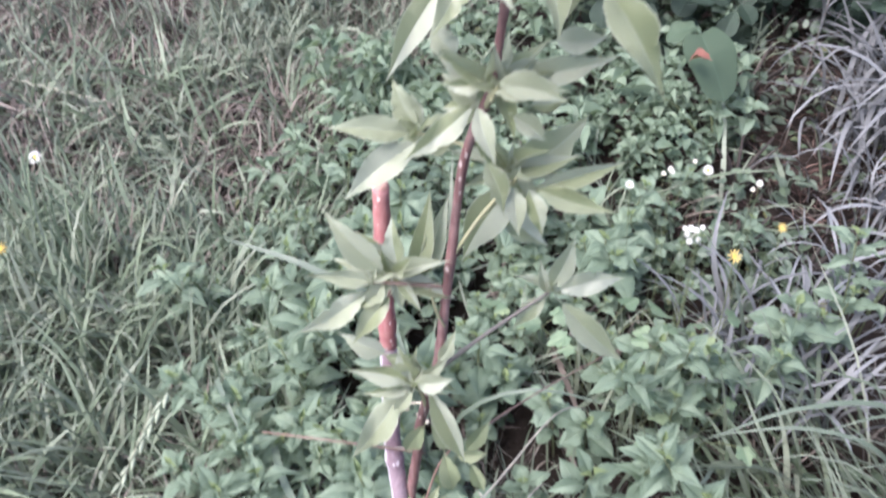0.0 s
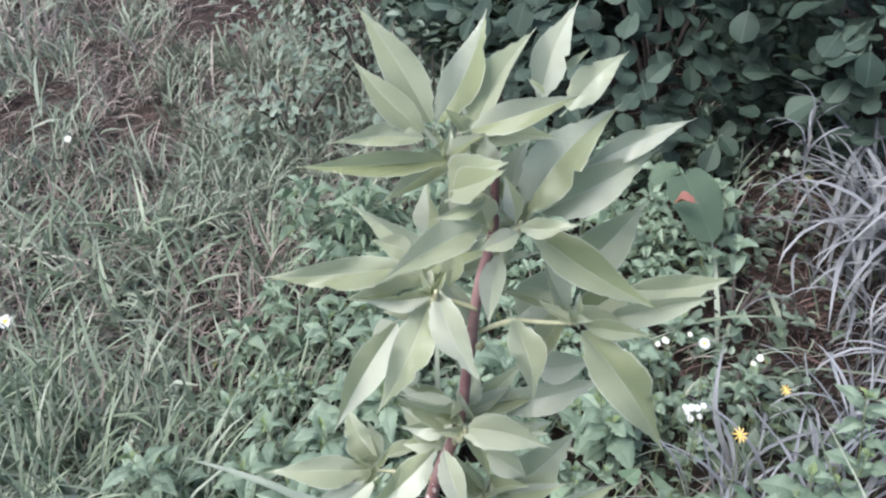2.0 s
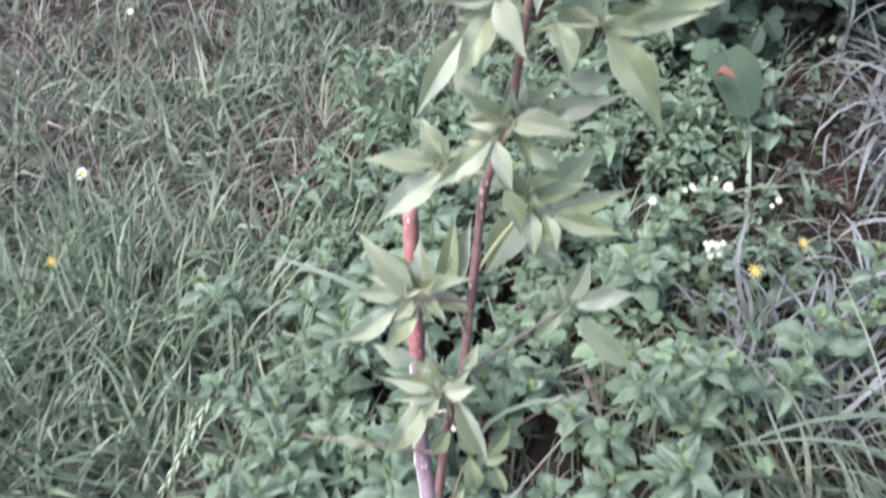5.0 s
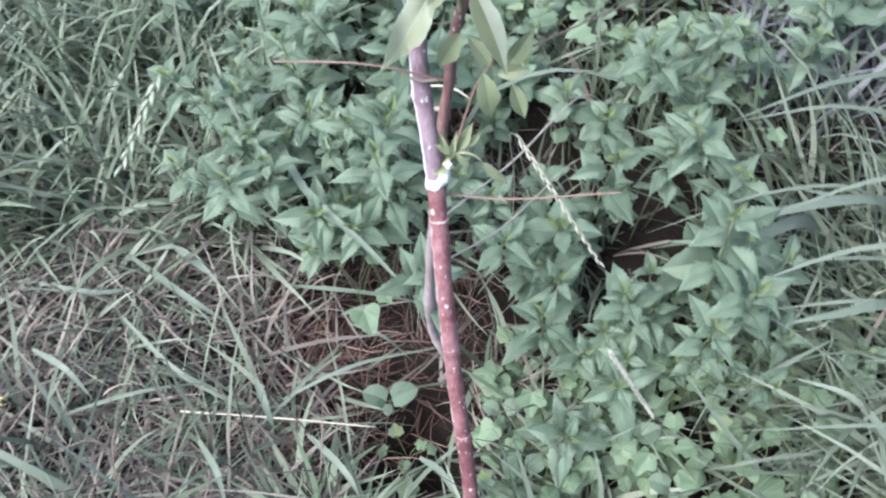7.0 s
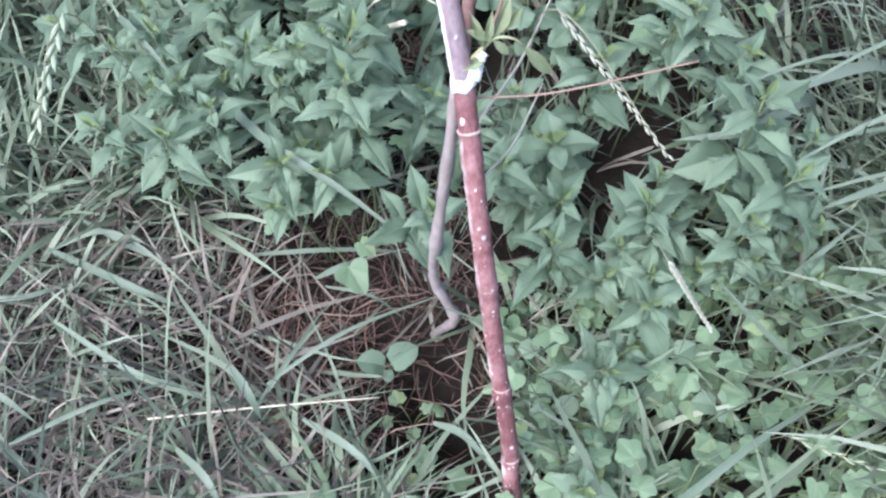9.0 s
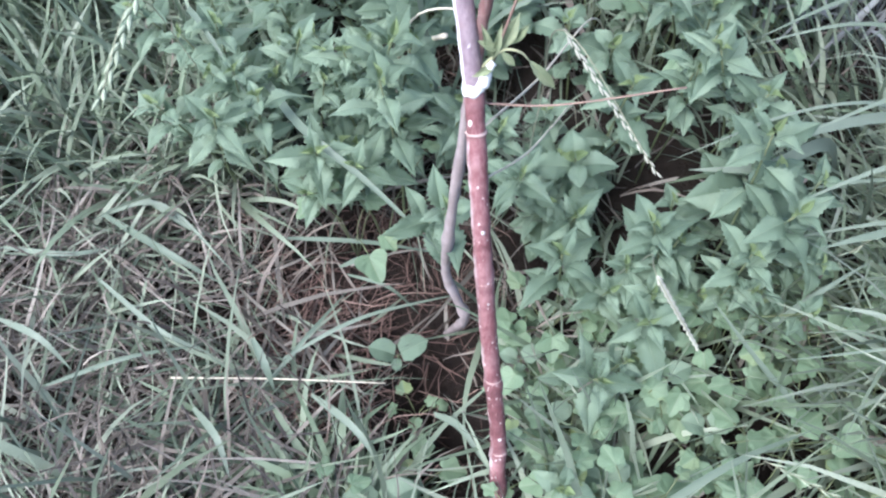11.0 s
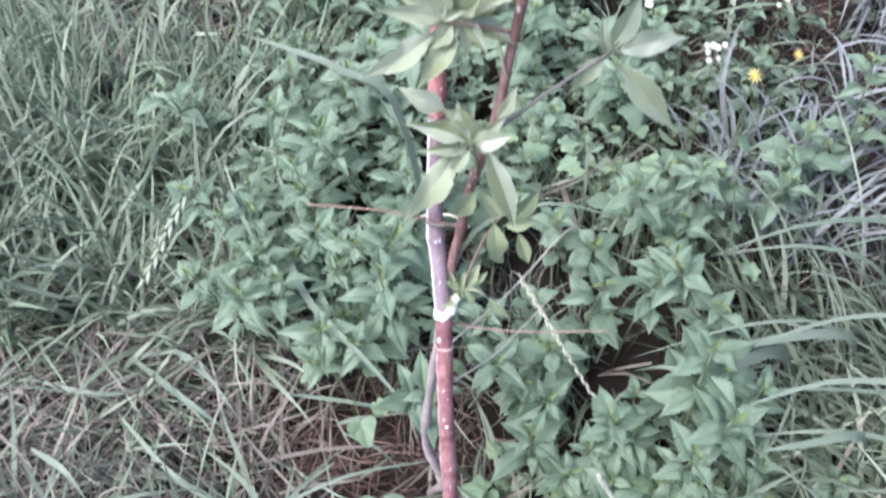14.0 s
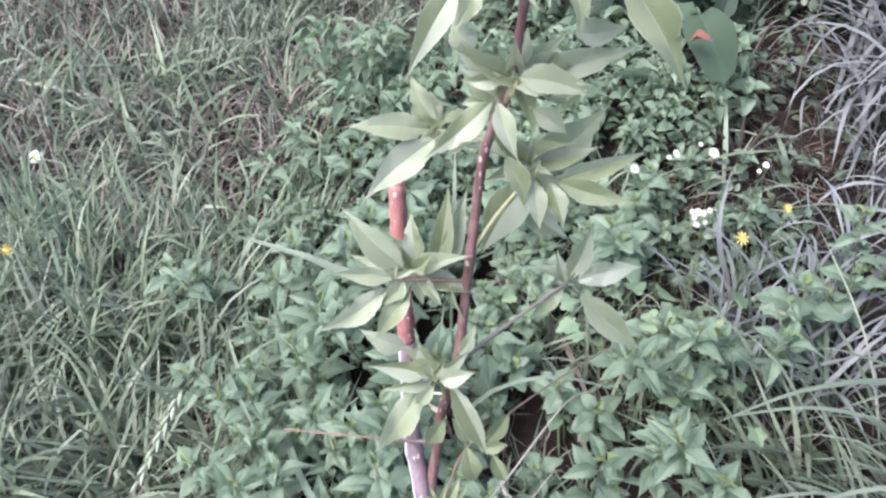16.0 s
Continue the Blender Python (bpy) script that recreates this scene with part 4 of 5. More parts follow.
broad_blade([(-0.22, 0.66, 0.0), (-0.215, 0.60, 0.16), (-0.165, 0.49, 0.215), (-0.10, 0.43, 0.195), (-0.038, 0.371, 0.161)], 0.009, "long broad green grass blade arching to the trunk")
broad_blade([(-0.02, 0.62, 0.05), (-0.06, 0.60, 0.40), (-0.117, 0.608, 0.454), (-0.17, 0.625, 0.467), (-0.22, 0.64, 0.474)], 0.008, "broad green grass blade bent level over the herbs")
broad_blade([(-0.30, 0.70, 0.0), (-0.30, 0.68, 0.18), (-0.27, 0.62, 0.24), (-0.225, 0.55, 0.20)], 0.008, "upright broad green grass blade")
broad_blade([(0.10, 0.12, 0.0), (0.14, 0.13, 0.09), (0.21, 0.16, 0.12), (0.30, 0.19, 0.10)], 0.009, "broad green blade low over the herbs")
broad_blade([(0.62, 0.36, 0.0), (0.52, 0.38, 0.2), (0.40, 0.39, 0.235), (0.28, 0.37, 0.20)], 0.008, "long green blade leaning over the herbs")
broad_blade([(0.66, 0.45, 0.0), (0.56, 0.46, 0.21), (0.43, 0.46, 0.25), (0.29, 0.43, 0.22)], 0.007, "long pale green blade leaning over the herbs")
broad_blade([(0.64, 0.60, 0.0), (0.54, 0.6, 0.22), (0.42, 0.59, 0.25), (0.30, 0.57, 0.21)], 0.007, "long green blade leaning over the herbs")
broad_blade([(0.458, 0.499, -0.022), (0.388, 0.479, 0.140), (0.298, 0.441, 0.165), (0.222, 0.448, 0.160)], 0.015, "long broad pale green grass blade over the herbs")
broad_blade([(0.519, 0.509, -0.021), (0.469, 0.489, 0.160), (0.335, 0.456, 0.200), (0.304, 0.449, 0.170)], 0.012, "long broad pale green grass blade over the herbs")
broad_blade([(0.273, 0.298, -0.029), (0.293, 0.298, 0.100), (0.325, 0.312, 0.130), (0.396, 0.347, 0.130)], 0.008, "broad green grass blade rising from the herbs")
broad_blade([(0.480, 0.177, -0.029), (0.430, 0.207, 0.100), (0.381, 0.265, 0.150), (0.330, 0.296, 0.140)], 0.009, "pale green grass blade bent over towards the herbs")
broad_blade([(0.349, 0.183, -0.029), (0.319, 0.203, 0.050), (0.262, 0.263, 0.100), (0.222, 0.317, 0.130)], 0.007, "green grass blade arching over the herbs")
broad_blade([(0.494, 0.265, -0.029), (0.464, 0.245, 0.060), (0.375, 0.218, 0.090), (0.329, 0.199, 0.070)], 0.007, "green grass blade arching low over the herbs")
broad_blade([(0.496, 0.375, -0.026), (0.436, 0.355, 0.170), (0.362, 0.340, 0.190), (0.316, 0.336, 0.180)], 0.01, "long broad pale green grass blade over the herbs")


def lying_blade(points, width, label):
    """A single broad blade fallen over the cut grass."""
    tagged(new("fallen_grass", ribbon([Vector(p) for p in points], width)), label, "grass", "fallen grass blades")


lying_blade([(-0.426, 0.515, 0.050), (-0.340, 0.450, 0.060), (-0.283, 0.419, 0.035)], 0.0085, "broad green grass blade fallen across the straw")
lying_blade([(-0.442, 0.525, 0.030), (-0.353, 0.515, 0.060), (-0.269, 0.432, 0.030)], 0.006, "broad green grass blade fallen across the straw")
lying_blade([(-0.217, 0.466, 0.050), (-0.120, 0.453, 0.050), (-0.035, 0.443, 0.030)], 0.0055, "broad green grass blade fallen across the straw")
lying_blade([(-0.151, 0.434, 0.030), (-0.119, 0.436, 0.045), (-0.090, 0.447, 0.030)], 0.006, "broad green grass blade fallen across the straw")
lying_blade([(-0.141, 0.418, 0.040), (-0.095, 0.393, 0.050), (-0.063, 0.381, 0.000)], 0.004, "broad green grass blade fallen across the straw")
lying_blade([(-0.213, 0.326, 0.030), (-0.124, 0.359, 0.050), (-0.013, 0.390, 0.030)], 0.0045, "broad green grass blade fallen across the straw")
lying_blade([(-0.242, 0.343, 0.050), (-0.228, 0.312, 0.045), (-0.223, 0.294, 0.020)], 0.009, "broad green grass blade fallen across the straw")
lying_blade([(-0.418, 0.429, 0.050), (-0.342, 0.360, 0.050), (-0.288, 0.339, 0.020)], 0.006, "broad green grass blade fallen across the straw")
lying_blade([(-0.225, 0.309, 0.020), (-0.182, 0.350, 0.040), (-0.141, 0.404, 0.030)], 0.005, "broad green grass blade fallen across the straw")
lying_blade([(-0.466, 0.314, 0.030), (-0.374, 0.331, 0.050), (-0.301, 0.349, 0.030)], 0.005, "broad green grass blade fallen across the straw")
lying_blade([(-0.305, 0.278, 0.030), (-0.273, 0.238, 0.050), (-0.262, 0.202, 0.030)], 0.008, "broad green grass blade fallen across the straw")
lying_blade([(-0.183, 0.287, 0.020), (-0.137, 0.241, 0.040), (-0.111, 0.205, 0.020)], 0.008, "broad green grass blade fallen across the straw")
lying_blade([(-0.524, 0.392, 0.040), (-0.471, 0.361, 0.050), (-0.443, 0.333, 0.020)], 0.008, "broad green grass blade fallen across the straw")
lying_blade([(-0.386, 0.537, 0.060), (-0.323, 0.489, 0.050), (-0.281, 0.485, 0.020)], 0.006, "broad green grass blade fallen across the straw")
lying_blade([(-0.055, 0.263, 0.000), (-0.028, 0.239, 0.020), (-0.005, 0.197, 0.020)], 0.008, "broad green grass blade fallen across the straw")
lying_blade([(-0.533, 0.478, 0.050), (-0.448, 0.457, 0.060), (-0.393, 0.479, 0.040)], 0.006, "broad green grass blade fallen across the straw")

# long blades sweeping in over the herbs from the damp side
for k in range(9):
    x, y = 0.52 + 0.16 * ((7 * k) % 5) / 4, 0.12 + 0.075 * k
    top, reach, drift = 0.15 + 0.07 * ((3 * k) % 4) / 3, 0.20 + 0.14 * ((5 * k) % 7) / 6, 0.05 * math.sin(2.3 * k)
    broad_blade([(x, y, float(height(x, y))), (x - 0.25 * reach, y + 0.2 * drift, 0.8 * top), (x - 0.65 * reach, y + 0.6 * drift, top), (x - 1.1 * reach, y + drift, 0.78 * top)], 0.004 + 0.003 * ((k * 3) % 5) / 4, "long arching green grass blade with a shorter tuft at its root")


# ---- flowers ----
def flower(at, root, size, petals, petal_material, label, category, facing=(0.0, -0.55, 0.83), eye=0.35, long=2.6):
    ob = thing("flower", label, category, root, "wild flowers")
    off = Vector(root)
    head = Vector(at) - off
    part("stalk", tube_mesh("stalk", [(0, 0, 0), tuple(0.5 * head + Vector((0.006, 0.004, 0))), tuple(head)], 0.045 * size, 0.03 * size, HERB_STEM, 6, 12), ob)
    q = Vector((0, 0, 1)).rotation_difference(Vector(facing).normalized())
    disc = tube([(0, 0, -0.10), (0, 0, 0.0), (0, 0, 0.07), (0, 0, 0.10)], [0.2 * eye, eye * 0.5, eye * 0.42, 0.08], 10)
    dome = part("flower_eye", mesh_of("flower_eye", disc[0], disc[1], YELLOW_EYE), ob)
    dome.matrix_basis = Matrix.LocRotScale(head, q, (size,) * 3)
    v, f, u = leaf_shape(4, 0.6, 0.5, 0, 0.3, 0.08, 0, 0)
    me = mesh_of("petal", v * (1.0 / long, 1.0, 1.0), f, petal_material, u)
    for k in range(petals):
        p = part("petal", me, ob)
        turn = Matrix.Rotation(2 * math.pi * k / petals + 0.1 * math.sin(5 * k), 4, "Z")
        tip = Matrix.Rotation(0.12 + 0.18 * math.sin(3.1 * k), 4, "X")
        p.matrix_basis = Matrix.LocRotScale(head, q, (1, 1, 1)) @ turn @ tip @ Matrix.Diagonal((size * 0.5, size * 0.5, size * 0.5, 1))


def rooted(x, y, dx=0.02, dy=0.03):
    return (x + dx, y + dy, float(height(x + dx, y + dy)))


for x, y, z, size in ((0.334, 0.838, 0.406, 0.015), (0.256, 0.907, 0.331, 0.014), (0.389, 0.807, 0.408, 0.010), (0.297, 0.870, 0.385, 0.009), (0.303, 0.882, 0.372, 0.009), (0.292, 0.880, 0.37, 0.008), (0.385, 0.812, 0.395, 0.007), (0.318, 0.845, 0.415, 0.007)):
    flower((x, y, z), rooted(x, y), size, 16, WHITE_PETAL, "small white daisy with a yellow eye among the herbs", "flower", eye=0.52, long=3.4)
for x, y, z, size in ((0.310, 0.782, 0.358, 0.010), (0.319, 0.788, 0.350, 0.010), (0.309, 0.790, 0.342, 0.009), (0.325, 0.785, 0.357, 0.008), (0.316, 0.795, 0.325, 0.010), (0.326, 0.793, 0.330, 0.008), (0.304, 0.786, 0.355, 0.008)):
    flower((x, y, z), rooted(0.316, 0.79, 0.01, 0.02), size, 10, WHITE_PETAL, "tiny white flower head in a loose cluster", "flower", eye=0.25, long=2.2)
for x, y, z, size in ((0.367, 0.768, 0.323, 0.021), (0.481, 0.901, 0.254, 0.017), (-0.718, 0.948, 0.185, 0.024)):
    flower((x, y, z), rooted(x, y), size, 9, YELLOW_PETAL, "yellow flower with narrow ragged petals in the grass", "flower", eye=0.2, long=5.0)
flower((-0.874, 1.352, 0.075), rooted(-0.874, 1.352), 0.032, 14, WHITE_PETAL, "white clover-like flower head in the grass", "flower", eye=0.5, long=2.0)
flower((-0.54, 0.322, 0.06), rooted(-0.54, 0.322, -0.01, 0.01), 0.026, 9, YELLOW_PETAL, "yellow flower low in the dry grass", "flower", eye=0.2, long=3.0)
flower((-1.0, 2.05, 0.13), rooted(-1.0, 2.05), 0.022, 10, WHITE_PETAL, "white flower far off in the dry grass", "flower", eye=0.4, long=2.0)


# ---- big round leaf with a red leaf on it ----
def round_plant():
    root = (0.545, 1.40, float(height(0.545, 1.40)))
    ob = thing("broadleaf_plant", "low plant with large round dark green leaves", "plant", root)
    off = Vector(root)
    v, f, u = leaf_shape(12, 0.5, 0.5, 0, 0.04, 0.05, 0.10, 0.1, 0, 0.5)
    me = mesh_of("round_leaf", v, f, ROUND_LEAF, u)
    for base, az, rise, length, width in (((0.475, 1.435, 0.283), -152, -46, 0.138, 0.112), ((0.47, 1.46, 0.285), 95, -25, 0.06, 0.06), ((0.40, 1.46, 0.14), 60, -10, 0.07, 0.06)):
        part("stalk", tube_mesh("stalk", [(0, 0, 0), tuple(0.6 * (Vector(base) - off) + Vector((0, 0, 0.03))), tuple(Vector(base) - off)], 0.002, 0.0014, HERB_STEM, 6, 8), ob)
        lf = part("leaf", me, ob)
        lf.matrix_basis = pose(*(Vector(base) - off), 0, 0, az) @ pose(0, 0, 0, rise) @ Matrix.Diagonal((width, length, 0.1, 1))
    v, f, u = leaf_shape(7, 0.45, 0.9, 0.03, 0.5, 0.15, 0.2, 0.1)
    red = new("fallen_leaf", mesh_of("fallen_leaf", v, f, RED_LEAF, u))
    red.matrix_basis = pose(0.474, 1.345, 0.278, -20, 0, 60) @ Matrix.Diagonal((0.034, 0.042, 0.040, 1))
    tagged(red, "small brick-red leaf lying on a round green leaf", "leaf")


round_plant()


# ---- leafy herbs ----
POINTED = ((0.30, 1.2, 0.55, 0.05, 0.12, 0.10), (0.27, 1.3, 0.42, 0.10, -0.16, 0.16), (0.33, 1.1, 0.66, 0.03, 0.08, 0.05), (0.29, 1.25, 0.48, 0.12, 0.22, 0.24))
BLUNT = ((0.42, 0.8, 0.50, 0.06, 0.12, 0.12), (0.38, 0.9, 0.38, 0.12, -0.16, 0.2), (0.45, 0.75, 0.6, 0.03, 0.08, 0.06), (0.40, 0.85, 0.45, 0.1, 0.2, 0.26))


def herb_shapes(fine):
    """Four pointed and four blunt toothed leaves, quilted and curling down at the rim and the tip."""
    out = [leaf_shape(18, w, p, 0.13, fold, bow, 0.14, 0.14, tw, 0.0, fine, dome=0.85 * fold * fine, droop=droop) for w, p, fold, bow, tw, droop in POINTED]
    return out + [leaf_shape(16, w, p, 0.085, fold, bow, 0.16, 0.2, tw, 0.0, fine, 0.65, dome=0.9 * fold * fine, droop=droop) for w, p, fold, bow, tw, droop in BLUNT]


HERB_SHAPES = herb_shapes(False)
HERB_MESHES = [mesh_of("herb_leaf", v, f, MINT_LEAF, u) for v, f, u in herb_shapes(True)]
TIP_MESHES = [mesh_of("herb_tip_leaf", v, f, TIP_LEAF, u) for v, f, u in HERB_SHAPES]


def herb_plan(seed, tall, leaf, kind=0, crowd=1.0):
    """Leaf poses (shape, matrix, is it of the tip) up a square stem, in crossed pairs that crowd towards the top, and the stem's line."""
    r = random.Random(seed)
    lean = (r.uniform(-0.14, 0.14), r.uniform(-0.14, 0.14))
    line = [(lean[0] * tall * s**1.5, lean[1] * tall * s**1.5, tall * s) for s in (0, 0.35, 0.7, 1.0)]
    poses, turn = [], r.uniform(0, 180)
    for k, (s, share, low, high) in enumerate(((0.28, 0.8, -16, 4), (0.52, 1.05, -10, 10), (0.74, 1.3, -2, 14), (0.88, 1.15, 4, 22), (0.96, 0.75, 14, 32), (1.0, 0.38, 30, 55))):
        s = 1 - (1 - s) * crowd
        at = (lean[0] * tall * s**1.5, lean[1] * tall * s**1.5, tall * s)
        for side in (0, 180):
            az = turn + side + r.uniform(-9, 9)
            ln = leaf * share * r.uniform(0.85, 1.15)
            m = pose(*at, 0, 0, az) @ pose(0, 0, 0, r.uniform(low, high)) @ pose(0, 0, 0, 0, r.uniform(-11, 11), 0) @ Matrix.Translation((0, 0.14 * ln, 0)) @ Matrix.Diagonal((ln * (r.uniform(0.42, 0.54) if kind == 0 else r.uniform(0.62, 0.76)), ln, ln, 1))
            poses.append((4 * kind + r.randrange(4), m, k == 5))
            if 0 < k < 3 and r.random() < 0.6:
                ls = 0.42 * ln
                m = pose(*at, 0, 0, az + r.uniform(40, 75)) @ pose(0, 0, 0, r.uniform(5, 45)) @ Matrix.Translation((0, 0.5 * ls, 0)) @ Matrix.Diagonal(((0.5 + 0.15 * kind) * ls, ls, ls, 1))
                poses.append((4 * kind + r.randrange(4), m, False))
        turn += 90 + r.uniform(-8, 8)
    return poses, line


def herb_plant(seed, tall, leaf, kind, label, crowd=1.0):
    poses, line = herb_plan(seed, tall, leaf, kind, crowd)
    ob = thing("herb_plant", label, "herb", group="leafy herbs")
    part("stem", tube_mesh("stem", [(line[0][0], line[0][1], -0.02), *line[1:]], 0.0016, 0.0009, HERB_STEM, 5, 5), ob)
    for shape, m, tip in poses:
        part("leaf", (TIP_MESHES if tip else HERB_MESHES)[shape], ob).matrix_basis = m
    return ob


def herbs():
    kinds = ((0.17, 0.037, 0, "soft green herb with toothed oval leaves in crossed pairs"), (0.145, 0.033, 0, "short green herb with toothed oval leaves"), (0.20, 0.044, 0, "tall green herb with toothed pointed leaves"),
             (0.16, 0.031, 0, "slender green herb with small toothed leaves"), (0.19, 0.040, 0, "upright green herb with pale young top leaves"), (0.13, 0.035, 0, "low green herb with pointed toothed leaves"),
             (0.16, 0.036, 1, "green herb with broad blunt leaves in crossed pairs"), (0.19, 0.040, 1, "tall green herb with broad rounded leaves"), (0.14, 0.032, 1, "low green herb with small rounded leaves"), (0.17, 0.034, 1, "leafy green herb with rounded scalloped leaves"),
             (0.26, 0.037, 0, "tall nettle-like herb with toothed pointed leaves", 0.6), (0.25, 0.033, 0, "tall nettle-like herb with toothed pointed leaves", 0.66), (0.26, 0.035, 0, "tall nettle-like herb with toothed pointed leaves", 0.55))
    masters = [herb_plant(11 + k, *given) for k, given in enumerate(kinds)]
    step, spots = 0.051, []
    for i in range(-20, 19):
        for j in range(2, 43):
            x, y = step * (i + 0.5 * (j % 2)) + rng.uniform(-0.02, 0.02), step * j + rng.uniform(-0.02, 0.02)
            if rng.uniform() < herb_share(x, y):
                spots.append((x, y))
    spots += [(x, y) for x, y in scatter(230, -0.75, 0.7, 0.78, 1.6, herb_share)]
    spots.sort(key=lambda p: (p[0] - 0.1) ** 2 + (p[1] - 0.45) ** 2)
    far = []
    for n, (x, y) in enumerate(spots):
        if math.hypot(x - 0.006, y - 0.165) < 0.045:
            continue
        size = (rng.uniform(1.05, 1.4) if rng.uniform() < 0.28 else rng.uniform(0.6, 0.95)) * (0.7 if y < 0.36 else 0.85 if y < 0.45 else 1.0 if y < 0.8 else 0.86)
        m = pose(x, y, float(height(x, y)), rng.uniform(0, 22), rng.uniform(-12, 12), 0) @ pose(0, 0, 0, 0, 0, rng.uniform(0, 360))
        blunt = rng.uniform() < (0.7 if x > 0.02 and y > 0.42 else 0.5 if x > 0.02 else 0.15)
        master = 6 + n % 4 if blunt else n % 6
        size *= 0.86 if blunt else 1.0
        if n < 235:
            ob = copy_thing(masters[master], m)
            ob.scale = (size,) * 3
        else:
            far.append((master, m @ Matrix.Diagonal((size, size, size, 1))))
    lots = []
    plans = [herb_plan(11 + k, *given[:3])[0] for k, given in enumerate(kinds)]
    for shape in range(8):
        some = [np.array(m @ q) for k, m in far for s, q, _ in plans[k] if s == shape]
        lots.append(place_arrays(HERB_SHAPES[shape], some))
    v, f, u = join_arrays(lots)
    stuff("herb_bed", v, f, MINT_LEAF, "bed of green herbs with small toothed leaves farther off", "herb", u)
    for x, y, top in ((0.273, 0.413, 0.27), (-0.225, 0.544, 0.20), (-0.272, 0.563, 0.20), (-0.219, 0.664, 0.20), (-0.125, 0.615, 0.24), (-0.077, 0.503, 0.25), (-0.118, 0.55, 0.13), (0.049, 0.53, 0.18), (0.11, 0.475, 0.15), (0.166, 0.41, 0.17),
                      (0.098, 0.382, 0.15), (0.22, 0.378, 0.19), (0.244, 0.345, 0.20), (0.32, 0.425, 0.19), (0.175, 0.35, 0.15), (0.08, 0.304, 0.13), (0.305, 0.73, 0.22), (0.33, 0.56, 0.22), (-0.075, 0.645, 0.2), (0.22, 0.55, 0.2),
                      (-0.17, 0.57, 0.19), (-0.20, 0.62, 0.18), (-0.10, 0.58, 0.19), (-0.062, 0.575, 0.20), (-0.16, 0.70, 0.20), (-0.085, 0.71, 0.22), (-0.27, 0.63, 0.18), (-0.28, 0.72, 0.18), (-0.10, 0.76, 0.2)):
        top += 0.03 if y > 0.5 else 0.0
        for k, (dx, dy) in enumerate(((0.0, 0.0), (0.027 * math.sin(90 * x), 0.027 * math.cos(70 * y)))):
            which = (10, 11, 12)[(int(1000 * y) + k) % 3] if top > 0.17 else (0, 3, 5, 1)[(int(1000 * y) + k) % 4]
            ob = copy_thing(masters[which], pose(x + dx, y + dy, float(height(x + dx, y + dy)), 13 + 9 * math.sin(57 * x + 31 * y + 2 * k), 10 * math.sin(43 * x - 29 * y + k)) @ pose(0, 0, 0, 0, 0, 900 * x + 400 * y + 40 * k))
            tall = (top + 0.03 - 0.035 * k) / kinds[which][0]
            wide = min(tall, 1.12)
            ob.scale = (wide, wide, min(tall, 1.2))
            tagged(ob, "tall nettle-like herb with toothed pointed leaves")
    for ob in masters:
        ob.location = (0.30 + 0.03 * masters.index(ob), 0.66 + 0.02 * masters.index(ob), float(height(0.36, 0.7)))


herbs()


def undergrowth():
    """Low rounded leaves between and below the herbs, coloured dark to deepen the shade there."""
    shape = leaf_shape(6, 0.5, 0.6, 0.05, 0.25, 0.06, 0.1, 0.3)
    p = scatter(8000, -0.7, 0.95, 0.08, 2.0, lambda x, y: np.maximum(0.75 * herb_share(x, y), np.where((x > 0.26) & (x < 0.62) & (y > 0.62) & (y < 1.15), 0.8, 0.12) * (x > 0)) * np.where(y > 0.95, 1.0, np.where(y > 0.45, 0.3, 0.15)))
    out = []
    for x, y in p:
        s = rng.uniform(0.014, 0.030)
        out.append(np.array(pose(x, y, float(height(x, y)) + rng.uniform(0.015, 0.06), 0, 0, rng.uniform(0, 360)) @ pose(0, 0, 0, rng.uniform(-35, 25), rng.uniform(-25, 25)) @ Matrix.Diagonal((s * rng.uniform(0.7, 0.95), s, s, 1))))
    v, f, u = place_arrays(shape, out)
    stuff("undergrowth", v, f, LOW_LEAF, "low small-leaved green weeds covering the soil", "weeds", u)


undergrowth()


def clover(at, size, label):
    """A seedling of two or three rounded leaves."""
    ob = thing("seedling", label, "plant", at, "seedlings")
    v, f, u = leaf_shape(8, 0.5, 0.55, 0.03, 0.2, 0.08, 0.1, 0.05, 0, 0.3)
    me = mesh_of("seedling_leaf", v, f, MINT_LEAF, u)
    for k, az in enumerate((75, -70, 170)):
        lf = part("leaf", me, ob)
        s = size * (1, 1.1, 0.45)[k]
        lf.matrix_basis = pose(0, 0, 0.035, 0, 0, az) @ pose(0, 0.004, 0, (18, 12, -20)[k]) @ Matrix.Diagonal((s * 0.9, s, s, 1))
    part("stem", tube_mesh("stem", [(0, 0, -0.01), (0.002, 0, 0.02), (0, 0, 0.036)], 0.0012, 0.0009, HERB_STEM, 6, 5), ob)


clover((-0.090, 0.326, -0.018), 0.030, "seedling with a pair of rounded green leaves on bare soil")
clover((-0.115, 0.17, -0.03), 0.036, "low plant with rounded green leaves in the grass")
clover((0.07, 0.19, -0.01), 0.038, "low plant with rounded green leaves by the trunk")
for x, y, z, size in ((0.14, 0.23, 0.0, 0.026), (0.105, 0.17, 0.0, 0.024), (0.06, 0.235, 0.0, 0.022), (0.18, 0.26, 0.02, 0.024), (0.215, 0.21, 0.01, 0.026), (0.04, 0.30, 0.0, 0.02)):
    clover((x, y, z + 0.01), size, "low plant with rounded green leaves among herbs")


# ---- creeping plants with rounded lobed leaves ----
CREEPER_LEAF = leaf_material("creeper_leaf", [(0.0, (0.11, 0.166, 0.094)), (0.5, (0.185, 0.262, 0.156)), (0.9, (0.255, 0.335, 0.21)), (1.0, (0.28, 0.33, 0.13))], (0.26, 0.31, 0.2), 0.5, 0.35, 0.3, 4.0, 1.2, 0.05)


